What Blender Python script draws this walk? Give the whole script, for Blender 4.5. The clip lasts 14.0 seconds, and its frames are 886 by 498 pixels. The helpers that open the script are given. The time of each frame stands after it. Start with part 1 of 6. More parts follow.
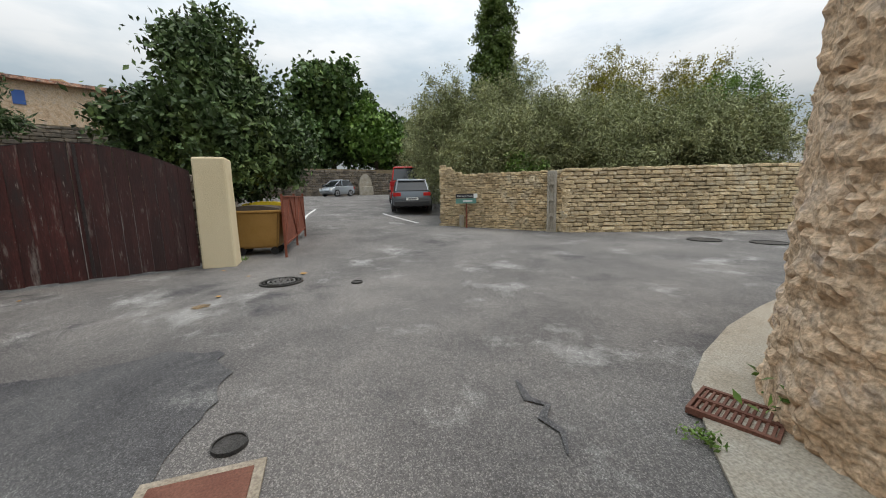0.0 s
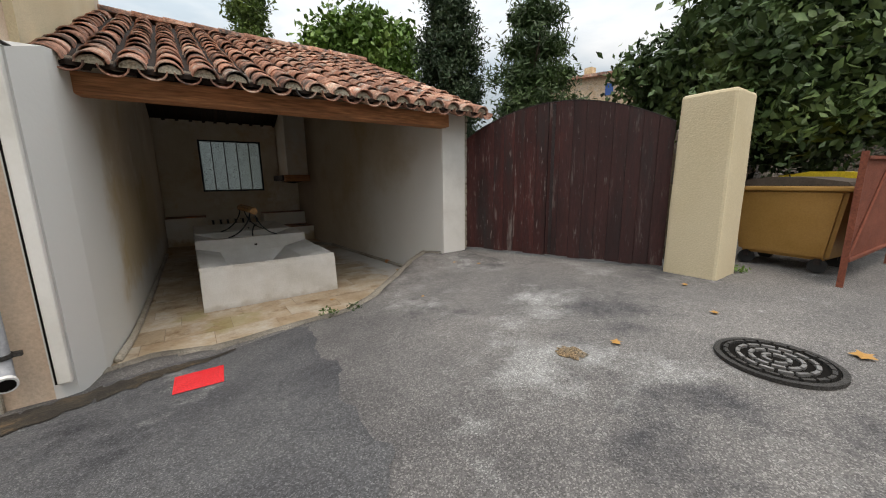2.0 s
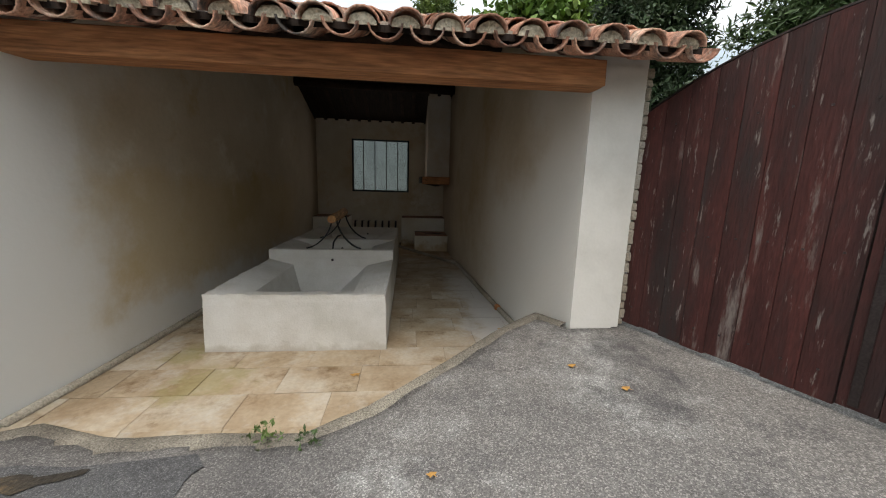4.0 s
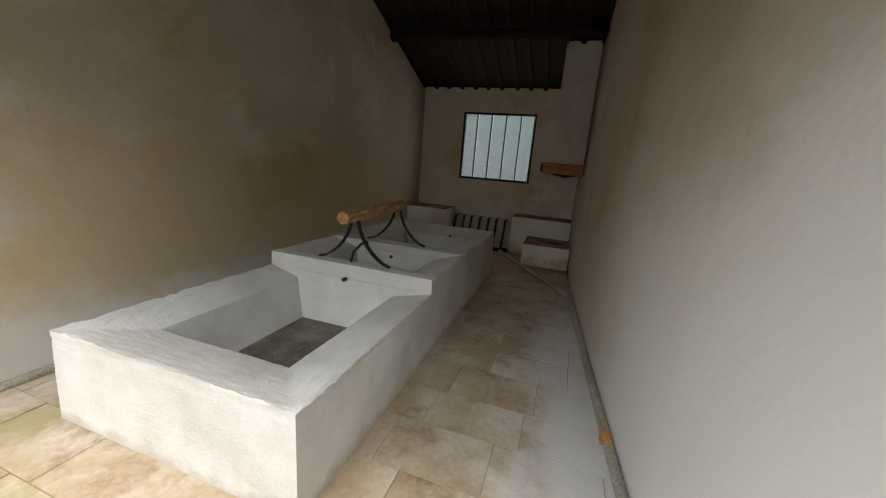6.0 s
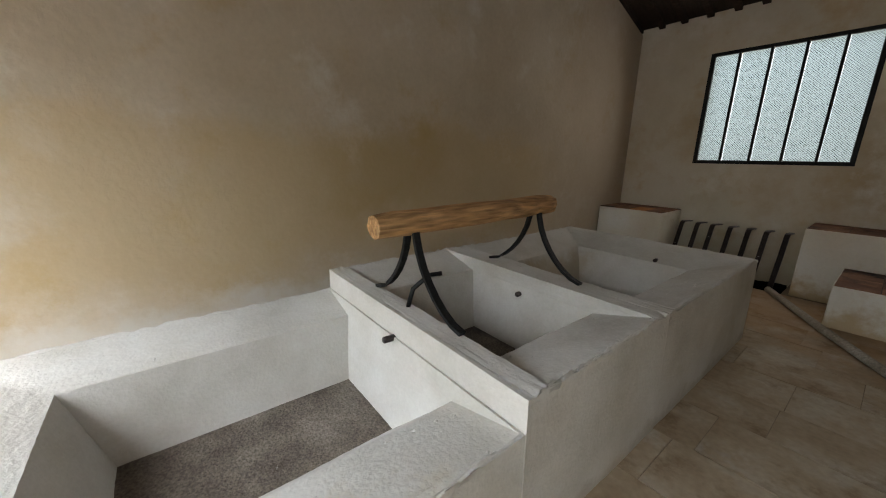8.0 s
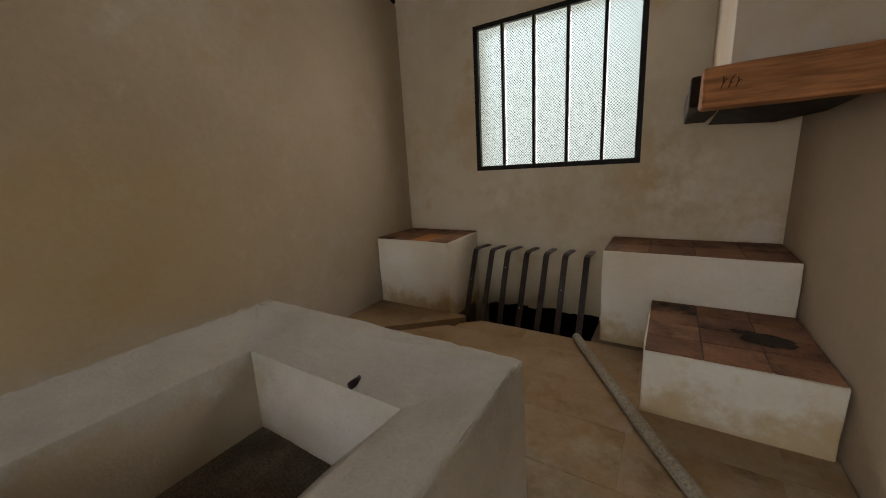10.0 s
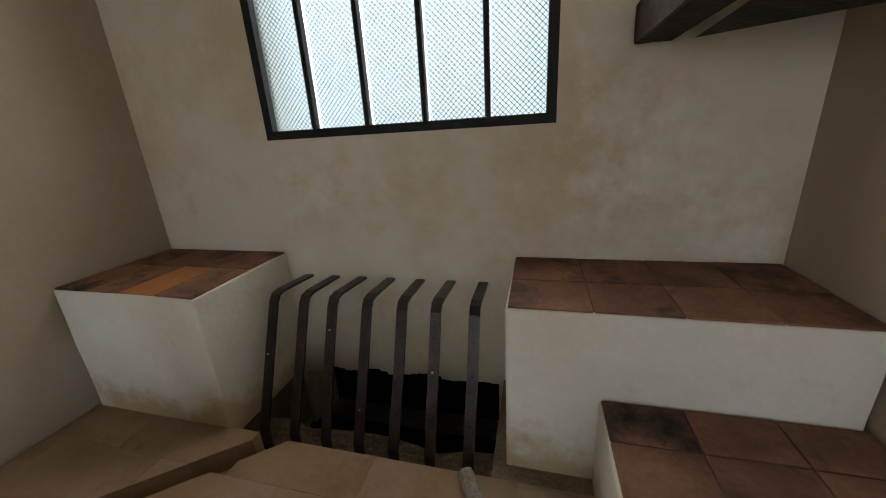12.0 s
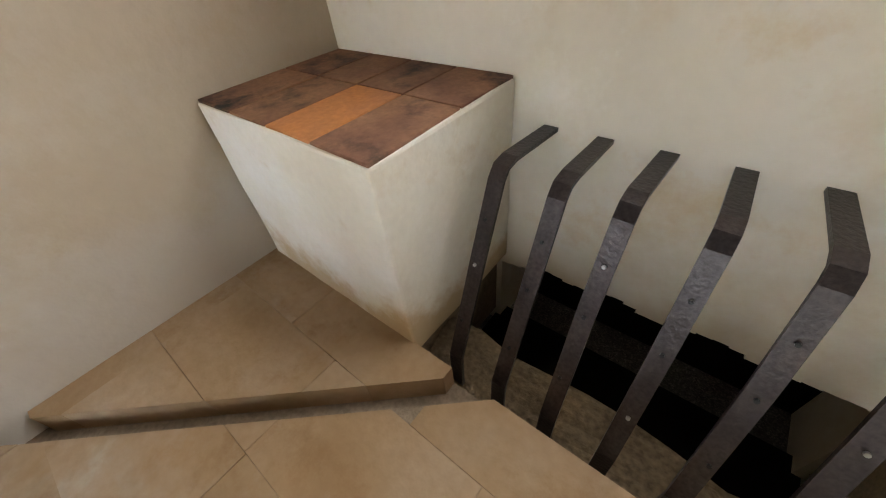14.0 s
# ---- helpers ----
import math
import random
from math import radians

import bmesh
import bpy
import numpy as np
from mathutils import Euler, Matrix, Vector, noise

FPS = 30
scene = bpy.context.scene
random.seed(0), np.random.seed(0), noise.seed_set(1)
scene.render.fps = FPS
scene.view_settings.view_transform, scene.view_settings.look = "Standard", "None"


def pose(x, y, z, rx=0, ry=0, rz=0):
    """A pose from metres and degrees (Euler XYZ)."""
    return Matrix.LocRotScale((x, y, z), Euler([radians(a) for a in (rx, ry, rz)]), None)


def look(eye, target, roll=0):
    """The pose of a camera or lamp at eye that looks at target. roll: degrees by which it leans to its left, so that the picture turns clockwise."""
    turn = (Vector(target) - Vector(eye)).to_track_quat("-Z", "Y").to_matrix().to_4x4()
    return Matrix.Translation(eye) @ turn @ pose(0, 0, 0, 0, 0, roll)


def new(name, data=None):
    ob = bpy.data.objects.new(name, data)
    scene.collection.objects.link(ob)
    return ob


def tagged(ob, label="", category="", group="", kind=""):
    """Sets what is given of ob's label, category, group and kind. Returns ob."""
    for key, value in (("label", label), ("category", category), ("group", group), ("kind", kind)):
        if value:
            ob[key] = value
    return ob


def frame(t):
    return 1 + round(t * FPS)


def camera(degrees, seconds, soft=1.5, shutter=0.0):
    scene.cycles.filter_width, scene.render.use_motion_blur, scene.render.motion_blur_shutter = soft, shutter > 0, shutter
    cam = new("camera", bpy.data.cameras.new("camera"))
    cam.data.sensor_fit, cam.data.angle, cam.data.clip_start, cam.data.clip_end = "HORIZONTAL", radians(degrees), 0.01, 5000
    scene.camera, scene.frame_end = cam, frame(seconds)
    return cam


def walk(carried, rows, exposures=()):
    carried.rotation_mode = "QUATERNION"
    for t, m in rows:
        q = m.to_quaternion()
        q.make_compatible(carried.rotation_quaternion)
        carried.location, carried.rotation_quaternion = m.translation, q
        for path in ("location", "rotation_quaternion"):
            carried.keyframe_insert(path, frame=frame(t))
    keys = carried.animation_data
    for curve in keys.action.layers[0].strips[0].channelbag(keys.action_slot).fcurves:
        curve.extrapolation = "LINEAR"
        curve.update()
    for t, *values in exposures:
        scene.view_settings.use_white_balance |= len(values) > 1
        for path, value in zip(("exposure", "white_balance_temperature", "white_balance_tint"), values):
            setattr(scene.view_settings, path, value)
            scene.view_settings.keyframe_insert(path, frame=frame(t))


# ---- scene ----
cam = camera(102.0, 14.0, soft=1.1)
PATH = [
    (0, (-4.685, -5.126, 1.701), (-2.828, -5.807, 1.405), -1.2),
    (0.5, (-3.809, -5.32, 1.628), (-1.874, -5.756, 1.371), -0.2),
    (1, (-3.082, -5.391, 1.576), (-1.143, -4.987, 1.293), 2.6),
    (1.5, (-2.332, -5.306, 1.537), (-0.785, -4.092, 1.171), 1.0),
    (2, (-1.649, -5.148, 1.566), (-0.521, -3.539, 1.196), -0.8),
    (2.5, (-1.032, -4.758, 1.564), (-0.248, -2.951, 1.217), -1.9),
    (3, (-0.475, -4.312, 1.572), (0.091, -2.425, 1.229), -2.0),
    (3.2, (-0.316, -4.127, 1.573), (0.164, -2.217, 1.226), -1.8),
    (5.3, (0.912, -1.854, 1.682), (0.613, 0.088, 1.301), 5.5),
    (5.5, (0.969, -1.626, 1.653), (0.568, 0.294, 1.259), 4.7),
    (6, (0.948, -1.034, 1.628), (0.361, 0.823, 1.172), 4.7),
    (6.5, (0.903, -0.513, 1.622), (-0.044, 1.164, 1.082), 4.4),
    (7, (0.865, -0.106, 1.585), (-0.454, 1.291, 1.032), 1.9),
    (7.2, (0.829, 0.064, 1.539), (-0.57, 1.376, 0.971), 1.8),
    (9.3, (0.367, 2.369, 1.39), (-1.192, 3.539, 0.944), 1.0),
    (9.5, (0.386, 2.621, 1.395), (-1.058, 3.937, 0.968), -0.5),
    (10, (0.467, 3.241, 1.424), (-0.585, 4.885, 0.988), -3.3),
    (10.5, (0.511, 3.784, 1.423), (-0.09, 5.646, 1.008), -4.2),
    (11, (0.487, 4.277, 1.418), (0.234, 6.208, 0.964), -3.4),
    (11.5, (0.411, 4.652, 1.393), (0.144, 6.554, 0.839), -2.2),
    (12, (0.16, 4.971, 1.368), (-0.34, 6.806, 0.751), -3.5),
    (12.5, (-0.07, 5.282, 1.319), (-0.743, 7.041, 0.646), -5.3),
    (13, (-0.279, 5.506, 1.271), (-1.142, 7.1, 0.425), -5.6),
    (13.5, (-0.53, 5.623, 1.19), (-1.504, 6.957, 0.063), -5.8),
    (14, (-0.705, 5.657, 1.133), (-1.707, 6.723, -0.23), -6.9),
]
EXPOSURES = [(0.0, 0.25, 7700, 16), (1.5, 0.4, 7900, 18), (3.2, 0.55, 7900, 17), (5.3, 1.4, 7700, 15), (6.5, 2.1, 7700, 17), (7.2, 2.4, 7300, 16), (9.5, 3.15, 8500, 20), (11.0, 3.3, 8200, 20), (12.5, 3.65, 6900, 14), (13.2, 3.85, 7000, 15), (14.0, 5.0, 7000, 15)]
walk(cam, [(t, look(e, g, r)) for t, e, g, r in PATH], EXPOSURES)

# ---- sky and sun ----
world = bpy.data.worlds.new("overcast_sky")
scene.world = world
world.use_nodes = True
wn, wl = world.node_tree.nodes, world.node_tree.links
wn.clear()
w_out = wn.new("ShaderNodeOutputWorld")
w_bg = wn.new("ShaderNodeBackground")
w_sky = wn.new("ShaderNodeTexSky")
w_sky.sky_type = "NISHITA"
w_sky.sun_disc = False
w_sky.sun_elevation, w_sky.sun_rotation = radians(52), radians(150)
w_tc = wn.new("ShaderNodeTexCoord")
w_map = wn.new("ShaderNodeMapping")
w_map.inputs["Scale"].default_value = (1.0, 1.0, 3.2)
w_noise = wn.new("ShaderNodeTexNoise")
w_noise.inputs["Scale"].default_value = 2.6
w_noise.inputs["Detail"].default_value = 6
w_noise.inputs["Roughness"].default_value = 0.55
w_ramp = wn.new("ShaderNodeValToRGB")
w_ramp.color_ramp.elements[0].position, w_ramp.color_ramp.elements[0].color = 0.36, (0.38, 0.52, 0.64, 1)
w_ramp.color_ramp.elements[1].position, w_ramp.color_ramp.elements[1].color = 0.62, (0.62, 0.73, 0.82, 1)
w_gain = wn.new("ShaderNodeMixRGB")
w_gain.blend_type = "MULTIPLY"
w_gain.inputs[0].default_value = 1.0
w_gain.inputs[2].default_value = (0.11, 0.11, 0.11, 1)
w_mix = wn.new("ShaderNodeMixRGB")
w_mix.inputs[0].default_value = 0.88
wl.new(w_tc.outputs["Generated"], w_map.inputs["Vector"])
wl.new(w_map.outputs["Vector"], w_noise.inputs["Vector"])
wl.new(w_noise.outputs["Fac"], w_ramp.inputs["Fac"])
wl.new(w_sky.outputs["Color"], w_gain.inputs[1])
wl.new(w_gain.outputs["Color"], w_mix.inputs[1])
wl.new(w_ramp.outputs["Color"], w_mix.inputs[2])
# an overcast sky is brighter overhead than at the horizon
w_sep = wn.new("ShaderNodeSeparateXYZ")
w_lift = wn.new("ShaderNodeMapRange")
w_lift.inputs["From Min"].default_value, w_lift.inputs["From Max"].default_value = 0.1, 0.9
w_lift.inputs["To Min"].default_value, w_lift.inputs["To Max"].default_value = 0.52, 2.65
w_over = wn.new("ShaderNodeMixRGB")
w_over.blend_type, w_over.inputs[0].default_value = "MULTIPLY", 1.0
wl.new(w_tc.outputs["Generated"], w_sep.inputs["Vector"])
wl.new(w_sep.outputs["Z"], w_lift.inputs["Value"])
wl.new(w_mix.outputs["Color"], w_over.inputs[1])
wl.new(w_lift.outputs["Result"], w_over.inputs[2])
wl.new(w_over.outputs["Color"], w_bg.inputs["Color"])
w_bg.inputs["Strength"].default_value = 1.04
wl.new(w_bg.outputs["Background"], w_out.inputs["Surface"])

sun_data = bpy.data.lights.new("sun", "SUN")
sun_data.energy, sun_data.angle, sun_data.color = 0.85, radians(25), (1.0, 0.96, 0.9)
sun = new("sun", sun_data)
sun.matrix_world = look((0, -10, 20), (2.5, -2.0, 0))

# daylight that comes in by the frosted back window
win_light = bpy.data.lights.new("window_daylight", "AREA")
win_light.shape, win_light.size, win_light.size_y, win_light.energy, win_light.color = "RECTANGLE", 1.49, 1.35, 3.5, (0.98, 0.99, 1.0)
win_lamp = new("window_daylight", win_light)
win_lamp.matrix_world = look((-0.521, 6.84, 2.066), (-0.521, 5.0, 2.066))


# ---- materials ----
def mat(name, cols, scale=2.0, fine=45.0, rough=0.9, bump=0.25, metal=0.0, spec=0.3, stretch=(1, 1, 1), rand=0.0, dark=0.8, spots=None, crisp=0.2):
    """A worn surface: large patches of the given colours, a fine grain over them, a fine relief.
    spots: (colour, scale, threshold) for stains with soft edges."""
    m = bpy.data.materials.new(name)
    m.use_nodes = True
    n, k = m.node_tree.nodes, m.node_tree.links
    b = n["Principled BSDF"]
    b.inputs["Roughness"].default_value, b.inputs["Metallic"].default_value = rough, metal
    b.inputs["Specular IOR Level"].default_value = spec
    tc = n.new("ShaderNodeTexCoord")
    mp = n.new("ShaderNodeMapping")
    mp.inputs["Scale"].default_value = stretch
    k.new(tc.outputs["Object"], mp.inputs["Vector"])
    vec = mp.outputs["Vector"]
    if rand:
        oi = n.new("ShaderNodeObjectInfo")
        sh_ = n.new("ShaderNodeVectorMath")
        sh_.operation = "SCALE"
        sh_.inputs[0].default_value = (37.0, 53.0, 71.0)
        k.new(oi.outputs["Random"], sh_.inputs["Scale"])
        off = n.new("ShaderNodeVectorMath")
        k.new(mp.outputs["Vector"], off.inputs[0])
        k.new(sh_.outputs["Vector"], off.inputs[1])
        vec = off.outputs["Vector"]
    big = n.new("ShaderNodeTexNoise")
    big.inputs["Scale"].default_value, big.inputs["Detail"].default_value, big.inputs["Roughness"].default_value = scale, 7, 0.62
    k.new(vec, big.inputs["Vector"])
    ramp = n.new("ShaderNodeValToRGB")
    while len(ramp.color_ramp.elements) < len(cols):
        ramp.color_ramp.elements.new(0.5)
    for i, c in enumerate(cols):
        ramp.color_ramp.elements[i].position = 0.32 + 0.36 * i / max(1, len(cols) - 1)
        ramp.color_ramp.elements[i].color = (*c, 1)
    k.new(big.outputs["Fac"], ramp.inputs["Fac"])
    grain = n.new("ShaderNodeTexNoise")
    grain.inputs["Scale"].default_value, grain.inputs["Detail"].default_value = fine, 4
    k.new(mp.outputs["Vector"], grain.inputs["Vector"])
    gr = n.new("ShaderNodeValToRGB")
    gr.color_ramp.elements[0].position, gr.color_ramp.elements[0].color = 0.5 - crisp, (dark, dark, dark, 1)
    gr.color_ramp.elements[1].position, gr.color_ramp.elements[1].color = 0.5 + crisp, (2 - dark - 0.05,) * 3 + (1,)
    k.new(grain.outputs["Fac"], gr.inputs["Fac"])
    mul = n.new("ShaderNodeMixRGB")
    mul.blend_type, mul.inputs[0].default_value = "MULTIPLY", 1.0
    k.new(ramp.outputs["Color"], mul.inputs[1])
    k.new(gr.outputs["Color"], mul.inputs[2])
    col = mul.outputs["Color"]
    for sc, s_scale, lo, hi in spots or ():
        sn = n.new("ShaderNodeTexNoise")
        sn.inputs["Scale"].default_value, sn.inputs["Detail"].default_value, sn.inputs["Roughness"].default_value = s_scale, 8, 0.7
        k.new(vec, sn.inputs["Vector"])
        sr = n.new("ShaderNodeMapRange")
        sr.inputs["From Min"].default_value, sr.inputs["From Max"].default_value = lo, hi
        k.new(sn.outputs["Fac"], sr.inputs["Value"])
        mx = n.new("ShaderNodeMixRGB")
        mx.inputs[2].default_value = (*sc, 1)
        k.new(sr.outputs["Result"], mx.inputs[0])
        k.new(col, mx.inputs[1])
        col = mx.outputs["Color"]
    if rand:
        geo = n.new("ShaderNodeNewGeometry")
        ad = n.new("ShaderNodeMath")
        ad.operation = "ADD"
        k.new(oi.outputs["Random"], ad.inputs[0])
        k.new(geo.outputs["Random Per Island"], ad.inputs[1])
        fr = n.new("ShaderNodeMath")
        fr.operation = "FRACT"
        k.new(ad.outputs[0], fr.inputs[0])
        mr = n.new("ShaderNodeMapRange")
        mr.inputs["To Min"].default_value, mr.inputs["To Max"].default_value = 1 - rand, 1 + rand
        k.new(fr.outputs[0], mr.inputs["Value"])
        hsv = n.new("ShaderNodeHueSaturation")
        k.new(mr.outputs["Result"], hsv.inputs["Value"])
        k.new(col, hsv.inputs["Color"])
        col = hsv.outputs["Color"]
    k.new(col, b.inputs["Base Color"])
    if bump:
        bp = n.new("ShaderNodeBump")
        bp.inputs["Strength"].default_value, bp.inputs["Distance"].default_value = bump, 0.02
        k.new(grain.outputs["Fac"], bp.inputs["Height"])
        k.new(bp.outputs["Normal"], b.inputs["Normal"])
    return m


def plain(name, c, rough=0.5, metal=0.0, spec=0.5):
    m = bpy.data.materials.new(name)
    m.use_nodes = True
    b = m.node_tree.nodes["Principled BSDF"]
    b.inputs["Base Color"].default_value = (*c, 1)
    b.inputs["Roughness"].default_value, b.inputs["Metallic"].default_value = rough, metal
    b.inputs["Specular IOR Level"].default_value = spec
    return m


def layered(m, layers):
    """Broad tints over a material, stains and painted shade: (colour, amount, conditions, wobble, wobble scale); a
    condition is (axis, from, to),
    0 at the first place and 1 at the second, its edge made uneven by noise."""
    n, k = m.node_tree.nodes, m.node_tree.links
    b = n["Principled BSDF"]
    col = b.inputs["Base Color"].links[0].from_socket
    tc = n.new("ShaderNodeTexCoord")
    sep = n.new("ShaderNodeSeparateXYZ")
    k.new(tc.outputs["Object"], sep.inputs["Vector"])
    for colour, amount, conds, wob, wscale in layers:
        nz = n.new("ShaderNodeTexNoise")
        nz.inputs["Scale"].default_value, nz.inputs["Detail"].default_value, nz.inputs["Roughness"].default_value = wscale, 8, 0.66
        k.new(tc.outputs["Object"], nz.inputs["Vector"])
        shift = n.new("ShaderNodeMapRange")
        shift.inputs["From Min"].default_value, shift.inputs["From Max"].default_value = 0.3, 0.7
        shift.inputs["To Min"].default_value, shift.inputs["To Max"].default_value = -wob, wob
        k.new(nz.outputs["Fac"], shift.inputs["Value"])
        fac = None
        for ax, lo, hi in conds:
            add = n.new("ShaderNodeMath")
            k.new(sep.outputs[ax], add.inputs[0])
            k.new(shift.outputs["Result"], add.inputs[1])
            mr = n.new("ShaderNodeMapRange")
            mr.interpolation_type = "SMOOTHSTEP"
            mr.inputs["From Min"].default_value, mr.inputs["From Max"].default_value = lo, hi
            if lo > hi:
                mr.inputs["From Min"].default_value, mr.inputs["From Max"].default_value = hi, lo
                mr.inputs["To Min"].default_value, mr.inputs["To Max"].default_value = 1.0, 0.0
            k.new(add.outputs[0], mr.inputs["Value"])
            if fac is None:
                fac = mr.outputs["Result"]
            else:
                mu = n.new("ShaderNodeMath")
                mu.operation = "MULTIPLY"
                k.new(fac, mu.inputs[0])
                k.new(mr.outputs["Result"], mu.inputs[1])
                fac = mu.outputs[0]
        am = n.new("ShaderNodeMath")
        am.operation = "MULTIPLY"
        am.inputs[1].default_value = amount
        k.new(fac, am.inputs[0])
        mx = n.new("ShaderNodeMixRGB")
        mx.inputs[2].default_value = (*colour, 1)
        k.new(am.outputs[0], mx.inputs[0])
        k.new(col, mx.inputs[1])
        col = mx.outputs["Color"]
    k.new(col, b.inputs["Base Color"])
    return m


def chips(m, scale, low, high, share):
    """Aggregate: small stone chips of uneven brightness over the base colour, with a relief of their own."""
    n, k = m.node_tree.nodes, m.node_tree.links
    b = n["Principled BSDF"]
    col = b.inputs["Base Color"].links[0].from_socket
    tc = n.new("ShaderNodeTexCoord")
    vo = n.new("ShaderNodeTexVoronoi")
    vo.inputs["Scale"].default_value = scale
    k.new(tc.outputs["Object"], vo.inputs["Vector"])
    sp = n.new("ShaderNodeSeparateXYZ")
    k.new(vo.outputs["Color"], sp.inputs["Vector"])
    mr = n.new("ShaderNodeValToRGB")
    mr.color_ramp.elements[0].position, mr.color_ramp.elements[0].color = 0.0, (low, low, low, 1)
    mr.color_ramp.elements[1].position, mr.color_ramp.elements[1].color = 1.0, (high, high, high * 0.97, 1)
    e = mr.color_ramp.elements.new(1 - share)
    e.color = (1.0, 1.0, 1.0, 1)
    k.new(sp.outputs[0], mr.inputs["Fac"])
    mu = n.new("ShaderNodeMixRGB")
    mu.blend_type, mu.inputs[0].default_value = "MULTIPLY", 1.0
    k.new(col, mu.inputs[1])
    k.new(mr.outputs["Color"], mu.inputs[2])
    k.new(mu.outputs["Color"], b.inputs["Base Color"])
    bp = n.new("ShaderNodeBump")
    bp.inputs["Strength"].default_value, bp.inputs["Distance"].default_value = 0.5, 0.004
    bp.invert = True
    k.new(vo.outputs["Distance"], bp.inputs["Height"])
    k.new(bp.outputs["Normal"], b.inputs["Normal"])
    return m


ASPHALT = chips(mat("asphalt", [(0.112, 0.107, 0.106), (0.164, 0.156, 0.151), (0.216, 0.204, 0.194)], scale=0.6, fine=30, rough=0.95, bump=0, dark=0.85, spec=0.2,
                    spots=[((0.36, 0.36, 0.35), 0.9, 0.555, 0.72), ((0.055, 0.055, 0.06), 0.75, 0.57, 0.72), ((0.40, 0.39, 0.38), 3.2, 0.66, 0.74)]), 165, 0.55, 1.75, 0.25)
PATCH = chips(mat("dark_asphalt", [(0.070, 0.070, 0.075), (0.105, 0.105, 0.108), (0.14, 0.14, 0.14)], scale=0.9, fine=30, rough=0.95, bump=0, dark=0.85, spec=0.2,
                  spots=[((0.30, 0.30, 0.29), 1.4, 0.57, 0.76), ((0.035, 0.035, 0.04), 1.1, 0.56, 0.70)]), 180, 0.55, 1.8, 0.2)
PLASTER_BACK = mat("cream_render_wall", [(0.66, 0.59, 0.47), (0.74, 0.68, 0.57), (0.79, 0.74, 0.65)], scale=0.9, fine=26, rough=0.95, bump=0.08, dark=0.96,
                   spots=[((0.58, 0.43, 0.24), 0.7, 0.50, 0.76), ((0.62, 0.46, 0.26), 1.9, 0.56, 0.76), ((0.82, 0.78, 0.71), 1.3, 0.56, 0.7), ((0.25, 0.20, 0.14), 30, 0.735, 0.76)])
PLASTER_IN = mat("beige_render", [(0.53, 0.43, 0.30), (0.62, 0.525, 0.40), (0.68, 0.60, 0.50)], scale=0.7, fine=26, rough=0.95, bump=0.10, dark=0.95,
                 spots=[((0.42, 0.295, 0.145), 0.42, 0.48, 0.70), ((0.68, 0.62, 0.53), 1.1, 0.55, 0.8), ((0.66, 0.60, 0.52), 4.0, 0.66, 0.8), ((0.66, 0.64, 0.60), 0.3, 0.47, 0.60)])
# ochre bands and pale foot are stains; both side walls go paler towards the opening
PLASTER_L = layered(mat("stained_render_shaded_back", [(0.53, 0.445, 0.335), (0.60, 0.52, 0.41), (0.65, 0.575, 0.475)], scale=0.9, fine=26, rough=0.95, bump=0.12, dark=0.94,
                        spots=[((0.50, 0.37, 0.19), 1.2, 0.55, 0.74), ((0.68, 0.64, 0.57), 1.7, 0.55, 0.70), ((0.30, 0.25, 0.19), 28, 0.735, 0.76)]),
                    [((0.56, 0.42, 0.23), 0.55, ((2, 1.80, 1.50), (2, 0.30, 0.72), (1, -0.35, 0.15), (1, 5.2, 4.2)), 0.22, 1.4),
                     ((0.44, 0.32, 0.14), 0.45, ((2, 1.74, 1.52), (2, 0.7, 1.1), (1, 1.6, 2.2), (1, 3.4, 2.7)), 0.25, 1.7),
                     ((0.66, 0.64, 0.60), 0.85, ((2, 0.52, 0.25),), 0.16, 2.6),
                     # shade painted in: the deep end darkened for its dimmer light
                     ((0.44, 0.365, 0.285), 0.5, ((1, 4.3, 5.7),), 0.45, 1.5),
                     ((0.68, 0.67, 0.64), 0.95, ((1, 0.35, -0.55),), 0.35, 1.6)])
PLASTER_R = layered(mat("pale_render_shaded_back", [(0.50, 0.42, 0.31), (0.57, 0.49, 0.38), (0.62, 0.55, 0.45)], scale=0.8, fine=26, rough=0.95, bump=0.12, dark=0.94,
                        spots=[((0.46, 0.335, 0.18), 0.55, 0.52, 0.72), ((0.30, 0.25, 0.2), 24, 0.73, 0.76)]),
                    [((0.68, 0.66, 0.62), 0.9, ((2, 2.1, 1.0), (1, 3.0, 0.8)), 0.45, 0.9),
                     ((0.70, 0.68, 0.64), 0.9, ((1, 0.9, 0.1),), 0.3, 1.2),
                     # same painted shade at the back end of this wall
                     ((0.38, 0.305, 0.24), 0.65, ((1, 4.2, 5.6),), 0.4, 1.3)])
PLASTER_WHITE = mat("pale_render", [(0.62, 0.60, 0.55), (0.72, 0.70, 0.65), (0.76, 0.74, 0.70)], scale=1.3, fine=40, rough=0.95, bump=0.08, dark=0.96,
                    spots=[((0.50, 0.42, 0.30), 1.1, 0.66, 0.85)])
HOUSE_RENDER = mat("pink_beige_render", [(0.56, 0.42, 0.30), (0.62, 0.47, 0.35), (0.64, 0.52, 0.41)], scale=0.7, fine=55, rough=0.95, bump=0.25, dark=0.88)
CREAM = mat("cream_render", [(0.62, 0.52, 0.34), (0.68, 0.58, 0.40)], scale=0.9, fine=60, rough=0.95, bump=0.3, dark=0.92)
